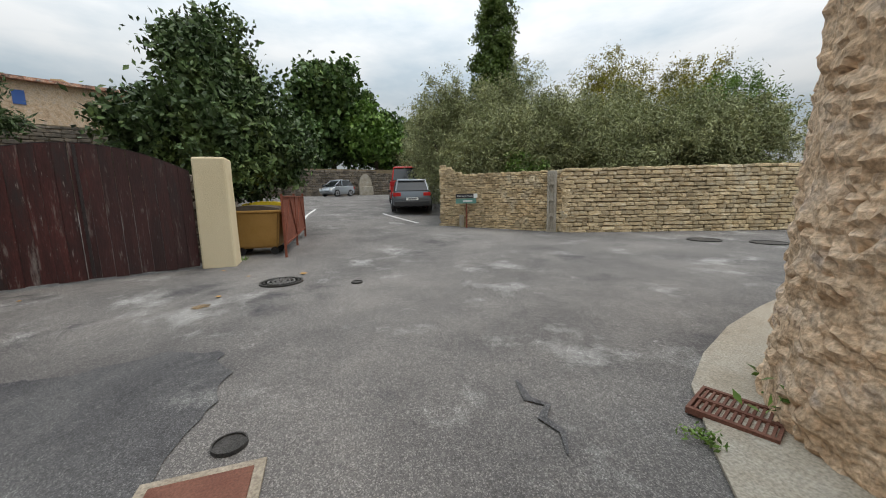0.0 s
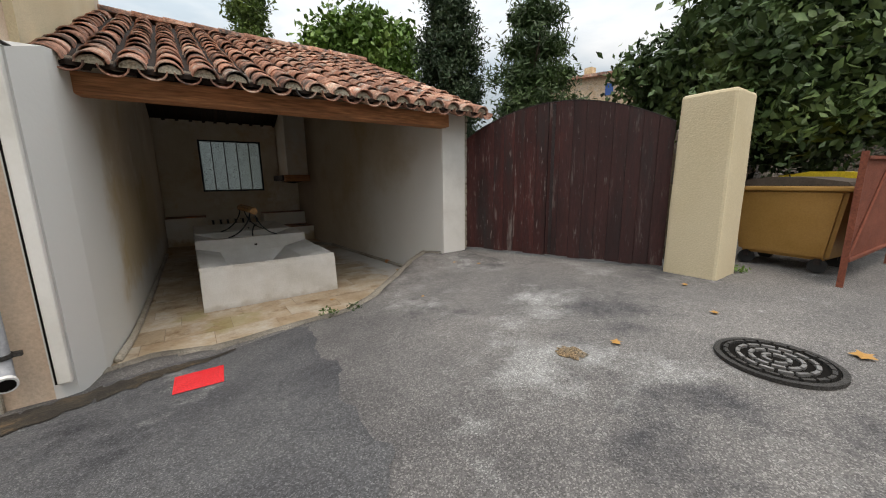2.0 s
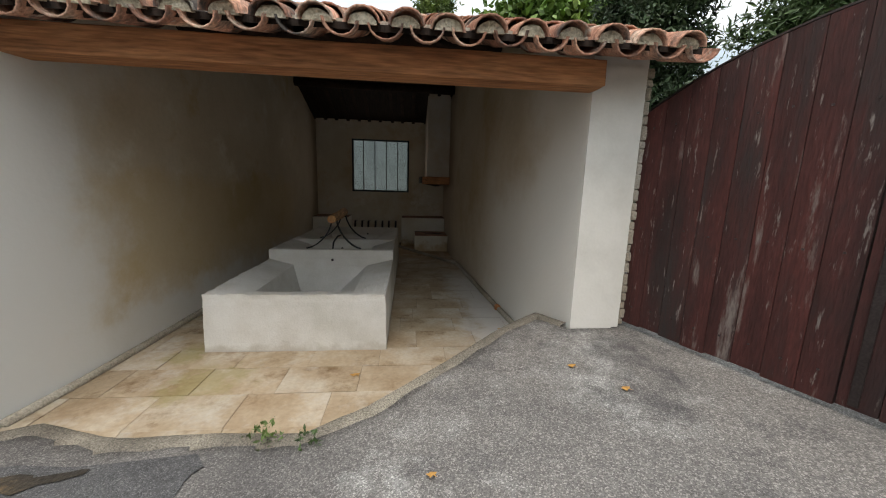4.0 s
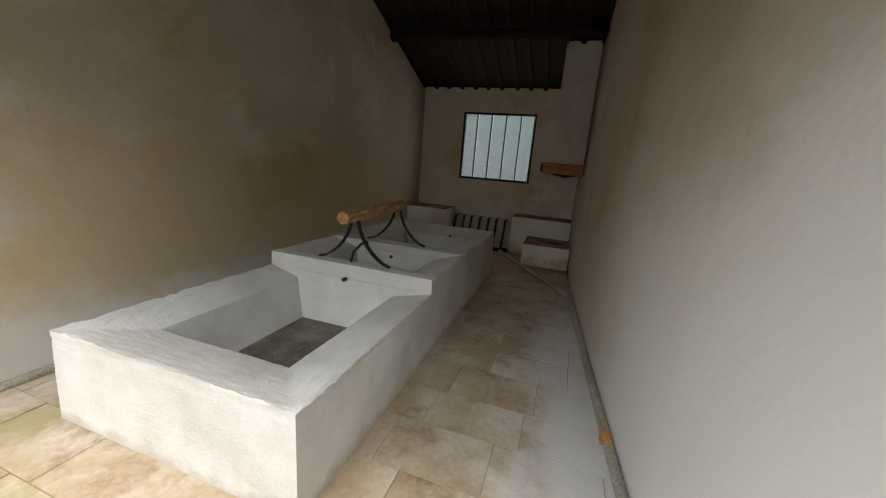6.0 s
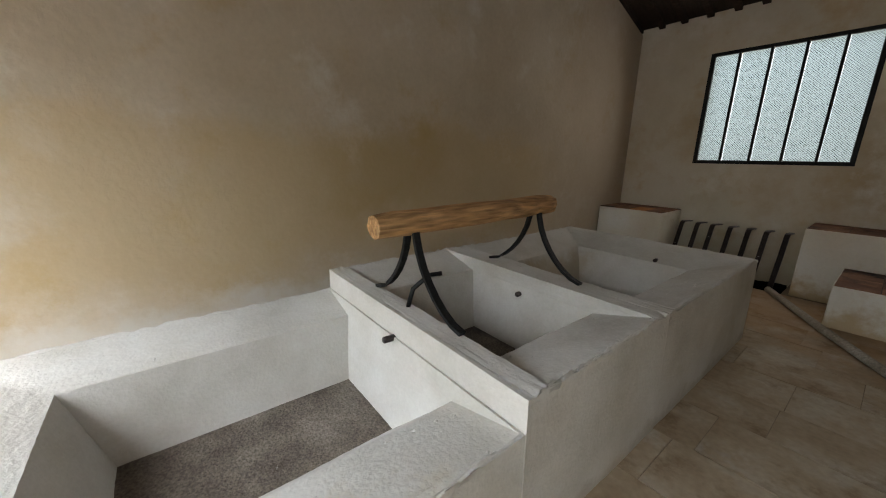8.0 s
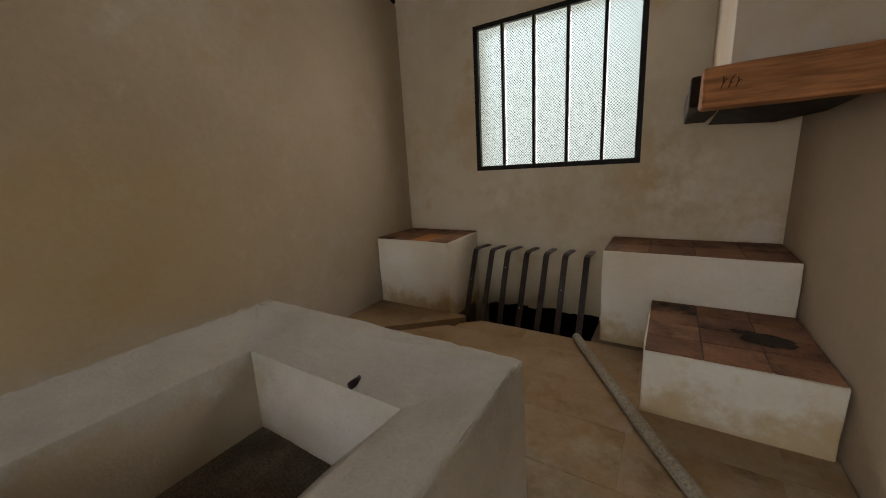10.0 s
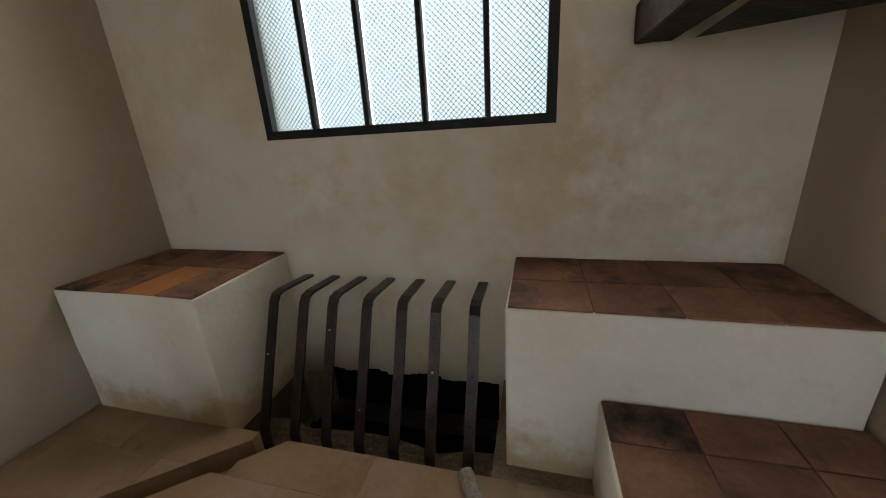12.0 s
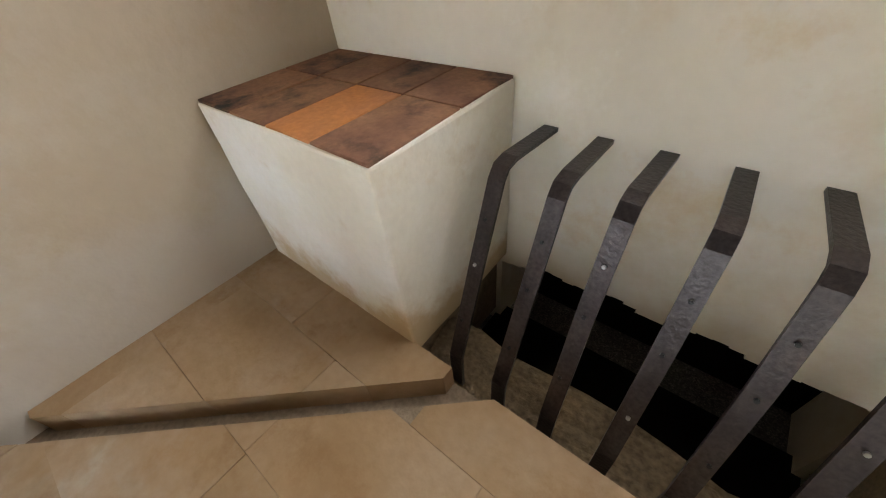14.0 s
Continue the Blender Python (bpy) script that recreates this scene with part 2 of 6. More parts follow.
LIME = layered(mat("limewashed_concrete", [(0.53, 0.51, 0.46), (0.63, 0.61, 0.57), (0.70, 0.69, 0.66)], scale=1.8, fine=64, rough=0.95, bump=0.22, dark=0.94,
           spots=[((0.55, 0.47, 0.34), 1.2, 0.62, 0.82), ((0.50, 0.47, 0.43), 7.0, 0.68, 0.78)]),
               [((0.47, 0.37, 0.23), 0.6, ((0, -1.0, -1.22), (2, 0.56, 0.42), (1, 2.8, 3.1)), 0.10, 4.0),
                # darker towards the foot
                ((0.40, 0.36, 0.30), 0.6, ((2, 0.10, 0.0),), 0.05, 7.0)])
WHITEWASH = layered(mat("stained_whitewash", [(0.75, 0.69, 0.59), (0.81, 0.78, 0.70), (0.85, 0.84, 0.80)], scale=1.6, fine=40, rough=0.95, bump=0.12, dark=0.95,
                        spots=[((0.56, 0.42, 0.24), 1.3, 0.56, 0.76), ((0.25, 0.2, 0.16), 30, 0.73, 0.755)]),
                    [((0.52, 0.36, 0.17), 0.8, ((2, 0.22, 0.02),), 0.16, 3.0)])
JOINT_DARK = mat("dark_tile_joint", [(0.07, 0.05, 0.04), (0.13, 0.10, 0.08)], scale=6, fine=80, rough=0.95)
SILT = mat("dark_silt", [(0.085, 0.070, 0.058), (0.17, 0.142, 0.118), (0.27, 0.235, 0.20)], scale=3.0, fine=90, rough=0.98, bump=0.6, dark=0.6,
           spots=[((0.35, 0.34, 0.32), 22, 0.68, 0.72)])
FLOOR_TILE = layered(mat("worn_floor_tile", [(0.30, 0.215, 0.135), (0.40, 0.315, 0.22), (0.48, 0.42, 0.34)], scale=1.8, fine=30, rough=0.85, bump=0.15, dark=0.88, rand=0.05,
                         spots=[((0.16, 0.095, 0.045), 2.6, 0.53, 0.72), ((0.50, 0.47, 0.42), 1.5, 0.56, 0.76)]),
                     # paler along the right wall, green moss, browner and darker towards the back
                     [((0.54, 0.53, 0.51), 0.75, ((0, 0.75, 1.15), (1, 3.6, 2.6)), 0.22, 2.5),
                      ((0.25, 0.23, 0.08), 0.45, ((1, -0.85, -0.6), (1, -0.2, -0.4), (0, -1.75, -1.5), (0, -1.0, -1.25)), 0.22, 5.0),
                      ((0.25, 0.23, 0.08), 0.5, ((1, -0.25, -0.1), (1, 0.3, 0.1), (0, -1.95, -1.8), (0, -1.6, -1.7)), 0.12, 6.0),
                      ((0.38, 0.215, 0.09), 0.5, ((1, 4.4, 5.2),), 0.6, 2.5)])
JOINT = mat("floor_joint", [(0.20, 0.15, 0.10), (0.30, 0.235, 0.17)], scale=3, fine=60, rough=0.95)
TERRACOTTA = mat("terracotta_tile", [(0.16, 0.08, 0.055), (0.26, 0.13, 0.08), (0.38, 0.20, 0.115)], scale=3.0, fine=60, rough=0.8, bump=0.12, dark=0.86, rand=0.22,
                 spots=[((0.03, 0.028, 0.027), 2.6, 0.53, 0.68), ((0.45, 0.42, 0.38), 26, 0.72, 0.76)])
ORANGE_TILE = mat("clean_terracotta", [(0.46, 0.20, 0.09), (0.62, 0.24, 0.07)], scale=3, fine=60, rough=0.8, bump=0.1, dark=0.88)
ROOF_TILE = mat("canal_tile", [(0.13, 0.095, 0.08), (0.40, 0.19, 0.13), (0.56, 0.31, 0.22), (0.62, 0.50, 0.40)], scale=1.9, fine=45, rough=0.92, bump=0.6, dark=0.55, rand=0.30,
                spots=[((0.085, 0.075, 0.07), 2.6, 0.50, 0.62), ((0.56, 0.52, 0.45), 6.0, 0.56, 0.68), ((0.40, 0.36, 0.18), 14, 0.66, 0.74)])
EAVE_MORTAR = mat("pale_eave_mortar", [(0.30, 0.25, 0.18), (0.48, 0.42, 0.32), (0.58, 0.53, 0.43)], scale=9, fine=60, rough=0.97, bump=0.6, dark=0.6)
# pale flecks are daylight slits between the boards, painted into the wood
CEIL_WOOD = mat("dark_boards_light_slits", [(0.014, 0.010, 0.008), (0.032, 0.020, 0.015)], scale=3, fine=25, rough=0.9, bump=0.4, dark=0.6, stretch=(7, 0.9, 0.9),
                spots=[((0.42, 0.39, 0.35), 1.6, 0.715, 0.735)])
OLD_WOOD = mat("old_beam_wood", [(0.26, 0.11, 0.05), (0.40, 0.175, 0.08), (0.48, 0.23, 0.11)], scale=2.5, fine=14, rough=0.75, bump=0.4, stretch=(0.35, 4, 4), dark=0.6,
               spots=[((0.05, 0.025, 0.015), 3, 0.64, 0.75)])
RAIL_WOOD = mat("rail_wood", [(0.34, 0.175, 0.07), (0.50, 0.28, 0.125), (0.57, 0.34, 0.165)], scale=3, fine=14, rough=0.8, bump=0.5, stretch=(4, 0.4, 4), dark=0.55,
                spots=[((0.05, 0.03, 0.02), 6, 0.64, 0.7)])
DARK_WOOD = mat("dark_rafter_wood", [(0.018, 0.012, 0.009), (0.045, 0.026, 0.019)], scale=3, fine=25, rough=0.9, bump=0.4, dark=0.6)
GATE_WOOD = layered(mat("worn_red_gate_paint", [(0.026, 0.011, 0.010), (0.060, 0.018, 0.016), (0.095, 0.026, 0.022)], scale=1.2, fine=26, rough=0.7, bump=0.35, stretch=(3, 3, 0.45), dark=0.75, rand=0.03,
                        spots=[((0.030, 0.022, 0.021), 1.1, 0.50, 0.66), ((0.19, 0.16, 0.145), 2.4, 0.585, 0.69), ((0.21, 0.18, 0.165), 9.0, 0.605, 0.68)]),
                    [((0.024, 0.018, 0.018), 0.45, ((1, -1.6, -1.95),), 0.2, 2.0)])
IRON = mat("brown_iron", [(0.036, 0.028, 0.027), (0.06, 0.048, 0.047)], scale=8, fine=90, rough=0.33, bump=0.12, metal=0.5, dark=0.7,
           spots=[((0.16, 0.13, 0.12), 14, 0.68, 0.78)])
BLACK_IRON = mat("black_iron", [(0.012, 0.014, 0.015), (0.025, 0.027, 0.028)], scale=8, fine=90, rough=0.55, metal=0.4)
RUST_STEEL = mat("rusty_red_steel", [(0.17, 0.05, 0.03), (0.24, 0.075, 0.045)], scale=3, fine=60, rough=0.8, bump=0.3, dark=0.7)
CAST_IRON = mat("cast_iron", [(0.05, 0.048, 0.046), (0.085, 0.08, 0.075)], scale=6, fine=90, rough=0.65, metal=0.6, bump=0.4, dark=0.6)
WORN_IRON = mat("worn_bright_iron", [(0.16, 0.155, 0.15), (0.34, 0.33, 0.32)], scale=9, fine=90, rough=0.5, metal=0.5, bump=0.3)
ORANGE_STAIN = mat("orange_stain", [(0.16, 0.145, 0.125), (0.22, 0.16, 0.10), (0.26, 0.17, 0.09)], scale=6, fine=140, rough=0.95, bump=0.8, dark=0.2, crisp=0.09)
RUST_PLATE = mat("rusted_cover", [(0.13, 0.05, 0.035), (0.18, 0.08, 0.055)], scale=5, fine=80, rough=0.8, bump=0.3)
RED_PAINT = mat("red_road_paint", [(0.72, 0.02, 0.025), (0.80, 0.045, 0.05)], scale=3, fine=110, rough=0.8, bump=0.6, dark=0.6,
                spots=[((0.75, 0.35, 0.33), 30, 0.68, 0.74)])
CONCRETE = mat("old_concrete", [(0.26, 0.22, 0.17), (0.36, 0.32, 0.26), (0.42, 0.39, 0.34)], scale=1.8, fine=70, rough=0.95, bump=0.5, dark=0.7)
DIRTY_KERB = mat("dirty_kerb", [(0.13, 0.115, 0.095), (0.20, 0.18, 0.15), (0.30, 0.27, 0.22)], scale=2.4, fine=110, rough=0.95, bump=0.7, dark=0.45)
STONE = mat("rubble_limestone", [(0.46, 0.33, 0.19), (0.58, 0.44, 0.27), (0.62, 0.53, 0.39)], scale=2.2, fine=30, rough=0.95, bump=0.7, dark=0.65, rand=0.28,
            spots=[((0.50, 0.32, 0.15), 0.8, 0.56, 0.75), ((0.17, 0.16, 0.15), 1.2, 0.62, 0.76)])
GREY_STONE = mat("grey_rubble", [(0.10, 0.085, 0.07), (0.16, 0.135, 0.11), (0.21, 0.165, 0.12)], scale=2.2, fine=30, rough=0.95, bump=0.7, dark=0.65, rand=0.3)
MORTAR = mat("earth_mortar", [(0.16, 0.12, 0.08), (0.24, 0.18, 0.11)], scale=3, fine=50, rough=0.97, bump=0.6, dark=0.7)
TOWER = mat("rough_tower_stone", [(0.42, 0.29, 0.19), (0.56, 0.40, 0.27), (0.62, 0.47, 0.34), (0.48, 0.38, 0.31)], scale=5.5, fine=36, rough=0.97, bump=0.9, dark=0.6,
            spots=[((0.62, 0.36, 0.20), 2.0, 0.60, 0.75), ((0.20, 0.18, 0.16), 1.5, 0.66, 0.78)])
BARK = mat("bark", [(0.07, 0.055, 0.04), (0.13, 0.10, 0.075)], scale=6, fine=30, rough=0.95, bump=0.8, stretch=(1, 1, 0.3))
# flat black for the shade in holes and gaps; also inks the scrawl
BLACK = plain("gap_shade_and_ink_black", (0.008, 0.007, 0.006), 0.95, 0, 0.1)
SOOT_AND_DARK = mat("soot_and_dark_earth", [(0.012, 0.010, 0.009), (0.05, 0.04, 0.032)], scale=5, fine=60, rough=0.98, bump=0.6)
DIRT = mat("damp_dirt", [(0.022, 0.019, 0.016), (0.045, 0.037, 0.028), (0.09, 0.065, 0.04)], scale=4, fine=60, rough=0.9, bump=0.5, dark=0.6,
           spots=[((0.20, 0.13, 0.07), 3.0, 0.6, 0.72)])
WHITE_LINE = mat("road_line", [(0.55, 0.55, 0.53), (0.70, 0.70, 0.68)], scale=6, fine=110, rough=0.85, bump=0.4)
ZINC = mat("grey_downpipe", [(0.30, 0.31, 0.33), (0.38, 0.39, 0.40)], scale=2, fine=40, rough=0.5, bump=0.05, spec=0.4, spots=[((0.25, 0.19, 0.13), 2.4, 0.66, 0.8)])
BLUE_PIPE = mat("blue_grey_pipe", [(0.10, 0.15, 0.22), (0.15, 0.20, 0.27)], scale=2, fine=40, rough=0.5, bump=0.05, spec=0.4, spots=[((0.24, 0.26, 0.28), 3.0, 0.6, 0.75)])
BIN_PLASTIC = mat("brown_bin_plastic", [(0.34, 0.18, 0.045), (0.42, 0.23, 0.07)], scale=2, fine=60, rough=0.55, bump=0.1, dark=0.9)
BIN_LID = mat("dark_bin_lid", [(0.06, 0.045, 0.035), (0.11, 0.085, 0.065)], scale=3, fine=60, rough=0.6, bump=0.1)
YELLOW = mat("yellow_lid_plastic", [(0.55, 0.38, 0.02), (0.62, 0.45, 0.03)], scale=3, fine=60, rough=0.5, bump=0.05)
RUBBER = plain("rubber", (0.02, 0.02, 0.021), 0.8)
GLASS_DARK = plain("tinted_car_glass", (0.015, 0.018, 0.02), 0.06, 0, 0.6)
SILVER = plain("silver_car_paint", (0.34, 0.37, 0.40), 0.28, 0.55)
GREY_PAINT = plain("grey_car_paint", (0.17, 0.19, 0.21), 0.25, 0.5)
RED_CAR = plain("red_car_paint", (0.55, 0.025, 0.02), 0.3, 0.1)
TRIM_BLACK = plain("black_trim", (0.018, 0.018, 0.02), 0.45)
ALLOY = plain("alloy", (0.45, 0.46, 0.47), 0.3, 0.9)
LAMP_RED = plain("red_lamp_glass", (0.45, 0.01, 0.01), 0.15)
PLATE_WHITE = plain("white_plate", (0.75, 0.75, 0.73), 0.5)
SIGN_BLACK = plain("black_sign", (0.02, 0.02, 0.022), 0.45)
SIGN_GREEN = plain("green_sign", (0.10, 0.24, 0.20), 0.45)
BLUE = plain("blue_shutter", (0.03, 0.10, 0.32), 0.6)


def leaf_mat(name, a, b, c):
    return mat(name, [a, b, c], scale=0.9, fine=9, rough=0.55, bump=0, spec=0.35, rand=0.45, dark=0.7)


FIG_LEAF = leaf_mat("fig_leaves", (0.03, 0.06, 0.02), (0.06, 0.105, 0.035), (0.12, 0.175, 0.05))
DARK_CYPRESS = leaf_mat("dark_cypress_leaves", (0.018, 0.04, 0.018), (0.03, 0.06, 0.026), (0.05, 0.085, 0.035))
OLIVE_LEAF = leaf_mat("olive_leaves", (0.15, 0.17, 0.07), (0.24, 0.26, 0.12), (0.33, 0.34, 0.16))
CYPRESS_LEAF = leaf_mat("cypress_leaves", (0.06, 0.10, 0.02), (0.09, 0.145, 0.03), (0.14, 0.19, 0.04))
DARK_LEAF = leaf_mat("dark_tree_leaves", (0.04, 0.085, 0.022), (0.07, 0.13, 0.035), (0.12, 0.18, 0.04))
PINE_LEAF = leaf_mat("pine_needles", (0.035, 0.07, 0.025), (0.06, 0.105, 0.035), (0.09, 0.14, 0.045))
YELLOW_LEAF = leaf_mat("yellow_leaves", (0.14, 0.15, 0.03), (0.25, 0.23, 0.03), (0.34, 0.28, 0.03))
BRIGHT_LEAF = leaf_mat("bright_leaves", (0.06, 0.12, 0.02), (0.10, 0.19, 0.035), (0.17, 0.25, 0.05))

# frosted window glass with a woven pattern
FROST = bpy.data.materials.new("frosted_glass")
FROST.use_nodes = True
fb = FROST.node_tree.nodes["Principled BSDF"]
fb.inputs["Base Color"].default_value = (0.088, 0.117, 0.124, 1)
fb.inputs["Transmission Weight"].default_value = 1.0
fb.inputs["Roughness"].default_value = 0.55
fb.inputs["IOR"].default_value = 1.2


# ---- builders ----
def mesh_of(name, bm, material, smooth=False):
    me = bpy.data.meshes.new(name)
    bmesh.ops.recalc_face_normals(bm, faces=bm.faces)
    bm.to_mesh(me)
    bm.free()
    me.materials.append(material)
    if smooth:
        me.shade_smooth()
    return me


def part(name, bm, material, parent=None, label="", smooth=False):
    """One mesh object, drawn in world places, under a thing or a part."""
    ob = new(name, mesh_of(name, bm, material, smooth))
    if parent is not None:
        ob.parent = parent
        if parent.type == "EMPTY":
            ob.matrix_parent_inverse = Matrix.Translation(-parent.location)
    return tagged(ob, label) if label else ob


def thing(name, base, label, category, group=""):
    ob = new(name)
    ob.location = base
    ob.empty_display_size = 0.1
    return tagged(ob, label, category, group)


def structure(name, bm, material, label, category, smooth=False):
    return tagged(part(name, bm, material, None, "", smooth), label, category, "", "structure")


def box(bm, x0, x1, y0, y1, z0, z1, bevel=0.0, m=None):
    r = bmesh.ops.create_cube(bm, size=1)
    for v in r["verts"]:
        v.co = Vector(((x0 + x1) / 2 + v.co.x * (x1 - x0), (y0 + y1) / 2 + v.co.y * (y1 - y0), (z0 + z1) / 2 + v.co.z * (z1 - z0)))
        if m is not None:
            v.co = m @ v.co
    if bevel:
        edges = list({e for v in r["verts"] for e in v.link_edges})
        bmesh.ops.bevel(bm, geom=edges, offset=bevel, segments=2, affect="EDGES", profile=0.5)
    return bm


def boxed(*a, **k):
    return box(bmesh.new(), *a, **k)


def prism(bm, pts, z0, z1):
    """An upright prism over a plan; z0 and z1 are numbers or functions of x, y."""
    lo = z0 if callable(z0) else (lambda x, y: z0)
    hi = z1 if callable(z1) else (lambda x, y: z1)
    a = [bm.verts.new((x, y, lo(x, y))) for x, y in pts]
    b = [bm.verts.new((x, y, hi(x, y))) for x, y in pts]
    bm.faces.new(a[::-1])
    bm.faces.new(b)
    for i in range(len(pts)):
        j = (i + 1) % len(pts)
        bm.faces.new((a[i], a[j], b[j], b[i]))
    return bm


def tube(bm, pts, r, seg=8, flat=None):
    """A tube along points; flat=(w, h) gives a flat bar instead."""
    pts = [Vector(p) for p in pts]
    rings = []
    for i, p in enumerate(pts):
        d = (pts[min(i + 1, len(pts) - 1)] - pts[max(i - 1, 0)]).normalized()
        ref = Vector((1, 0, 0)) if abs(d.x) < 0.9 else Vector((0, 0, 1))
        u = (ref - d * ref.dot(d)).normalized()
        v = d.cross(u)
        if flat:
            ring = [p + u * a * flat[0] / 2 + v * b * flat[1] / 2 for a, b in ((-1, -1), (1, -1), (1, 1), (-1, 1))]
        else:
            rr = r[i] if isinstance(r, (list, tuple)) else r
            ring = [p + (u * math.cos(q) + v * math.sin(q)) * rr for q in (2 * math.pi * k / seg for k in range(seg))]
        rings.append([bm.verts.new(c) for c in ring])
    for a, b in zip(rings, rings[1:]):
        for i in range(len(a)):
            j = (i + 1) % len(a)
            bm.faces.new((a[i], a[j], b[j], b[i]))
    bm.faces.new(rings[0][::-1])
    bm.faces.new(rings[-1])
    return bm


def roughen(bm, size, cuts=0, scale=6.0, along=None):
    """Uneven surface: cuts the edges and moves the points by noise."""
    if cuts:
        bmesh.ops.subdivide_edges(bm, edges=bm.edges, cuts=cuts, use_grid_fill=True)
    bm.normal_update()
    for v in bm.verts:
        v.co += v.normal * size * (noise.noise(v.co * scale) + 0.5 * noise.noise(v.co * scale * 3.1))
    return bm


def lerp(xs, ys, x):
    return float(np.interp(x, xs, ys))


def ground_z(x, y):
    """Height of the street: level by the gate, a dip to the wash-house's corner, a climb along the road."""
    z = lerp([-40, -4.5, 1, 4, 8, 11.5, 20, 30, 45, 120], [0.2, 0.36, 0.42, 0.44, 0.60, 0.98, 1.4, 1.8, 2.1, 2.6], x + 0.1 * min(0, y + 8))
    dip = 0.38 * min(1, max(0, (1.4 - x) / 3.0)) * min(1, max(0, (y + 4.0) / 2.6))
    return z - dip


# ---- the ground ----
KERB = [(-2.62, -1.22), (-2.1, -1.02), (-1.5, -1.22), (-0.87, -1.32), (-0.35, -1.45), (0.0, -1.28), (0.55, -0.85), (1.05, -0.42), (1.45, -0.16), (1.62, -0.42)]


def kerb_y(x):
    return lerp([p[0] for p in KERB], [p[1] for p in KERB], x)


def in_wash_house(x, y):
    return (-2.62 < x < 2.05 and y > (kerb_y(x) if x < 1.62 else -0.40) and y < 7.6)


def steps(a, b, s):
    return [a + s * i for i in range(int(round((b - a) / s)))]


gx = [-900, -400, -200, -100, -50, -25, -15, -10] + steps(-7, 3, 0.1) + steps(3, 14, 0.5) + steps(14, 50, 3) + [50, 80, 120, 200, 400, 900]
gy = [-900, -400, -200, -100, -50, -35] + steps(-25, -8, 0.7) + steps(-8, 0.4, 0.1) + steps(0.4, 8, 0.4) + [8, 15, 30, 60, 120, 250, 500, 900]
gv = [(x, y, -0.6 if in_wash_house(x, y) else ground_z(x, y) + 0.003 * noise.noise(Vector((x * 0.7, y * 0.7, 0)))) for y in gy for x in gx]
gf = [(j * len(gx) + i, j * len(gx) + i + 1, (j + 1) * len(gx) + i + 1, (j + 1) * len(gx) + i) for j in range(len(gy) - 1) for i in range(len(gx) - 1)]
g_me = bpy.data.meshes.new("ground")
g_me.from_pydata(gv, [], gf)
g_me.materials.append(ASPHALT)
g_me.shade_smooth()
ground = tagged(new("ground", g_me), "grey worn asphalt street with pale stains and dark patches", "street", "", "structure")


def ribbon(pts, half, lift=0.004, n=1):
    """A flat strip that lies on the street along a line."""
    bm = bmesh.new()
    rows = []
    for i, p in enumerate(pts):
        a, b = pts[max(i - 1, 0)], pts[min(i + 1, len(pts) - 1)]
        d = Vector((b[0] - a[0], b[1] - a[1])).normalized()
        h = half[i] if isinstance(half, list) else half
        rows.append([bm.verts.new((p[0] - d.y * s * h, p[1] + d.x * s * h, ground_z(p[0] - d.y * s * h, p[1] + d.x * s * h) + lift + 0.008)) for s in (-1, 1)])
    for a, b in zip(rows, rows[1:]):
        bm.faces.new((a[0], a[1], b[1], b[0]))
    return bm


# kerb between street and wash-house floor
kb = bmesh.new()
kp = []
for i in range(len(KERB) - 1):
    for s in range(5):
        kp.append((KERB[i][0] + (KERB[i + 1][0] - KERB[i][0]) * s / 5, KERB[i][1] + (KERB[i + 1][1] - KERB[i][1]) * s / 5))
kp.append(KERB[-1])
rings = []
for i, p in enumerate(kp):
    a, b = kp[max(i - 1, 0)], kp[min(i + 1, len(kp) - 1)]
    d = Vector((b[0] - a[0], b[1] - a[1])).normalized()
    nrm = Vector((d.y, -d.x))
    w = 0.06 + 0.03 * noise.noise(Vector((p[0] * 5, p[1] * 5, 1)))
    z = ground_z(p[0], p[1]) + 0.016 + 0.008 * noise.noise(Vector((p[0] * 9, 3, 1)))
    rings.append([kb.verts.new((p[0] + nrm.x * o, p[1] + nrm.y * o, zz)) for o, zz in ((-0.05, -0.2), (-0.04, z - 0.02), (-0.02, z), (w, z - 0.004), (w + 0.03, z - 0.06))])
for a, b in zip(rings, rings[1:]):
    for i in range(4):
        kb.faces.new((a[i], a[i + 1], b[i + 1], b[i]))
structure("kerb", kb, DIRTY_KERB, "worn concrete kerb between street and wash-house floor", "kerb", True)

# darker strip of newer asphalt by the house and its ragged edge
pb = bmesh.new()
edge = [(-0.80, -1.60), (-0.88, -2.1), (-0.90, -2.7), (-1.02, -3.2), (-1.05, -3.8), (-1.18, -4.3), (-1.7, -4.5), (-2.6, -4.35), (-4.2, -4.3), (-6.5, -4.0)]
inner = [(-0.9, -1.46), (-1.4, -1.42), (-1.9, -1.36), (-2.3, -1.42), (-2.7, -1.62), (-3.0, -1.7), (-3.6, -1.7), (-4.3, -1.7), (-5.2, -1.7), (-6.5, -1.7)]
def denser(pts, k):
    return [(a[0] + (b[0] - a[0]) * s / k, a[1] + (b[1] - a[1]) * s / k) for a, b in zip(pts, pts[1:]) for s in range(k)] + [pts[-1]]


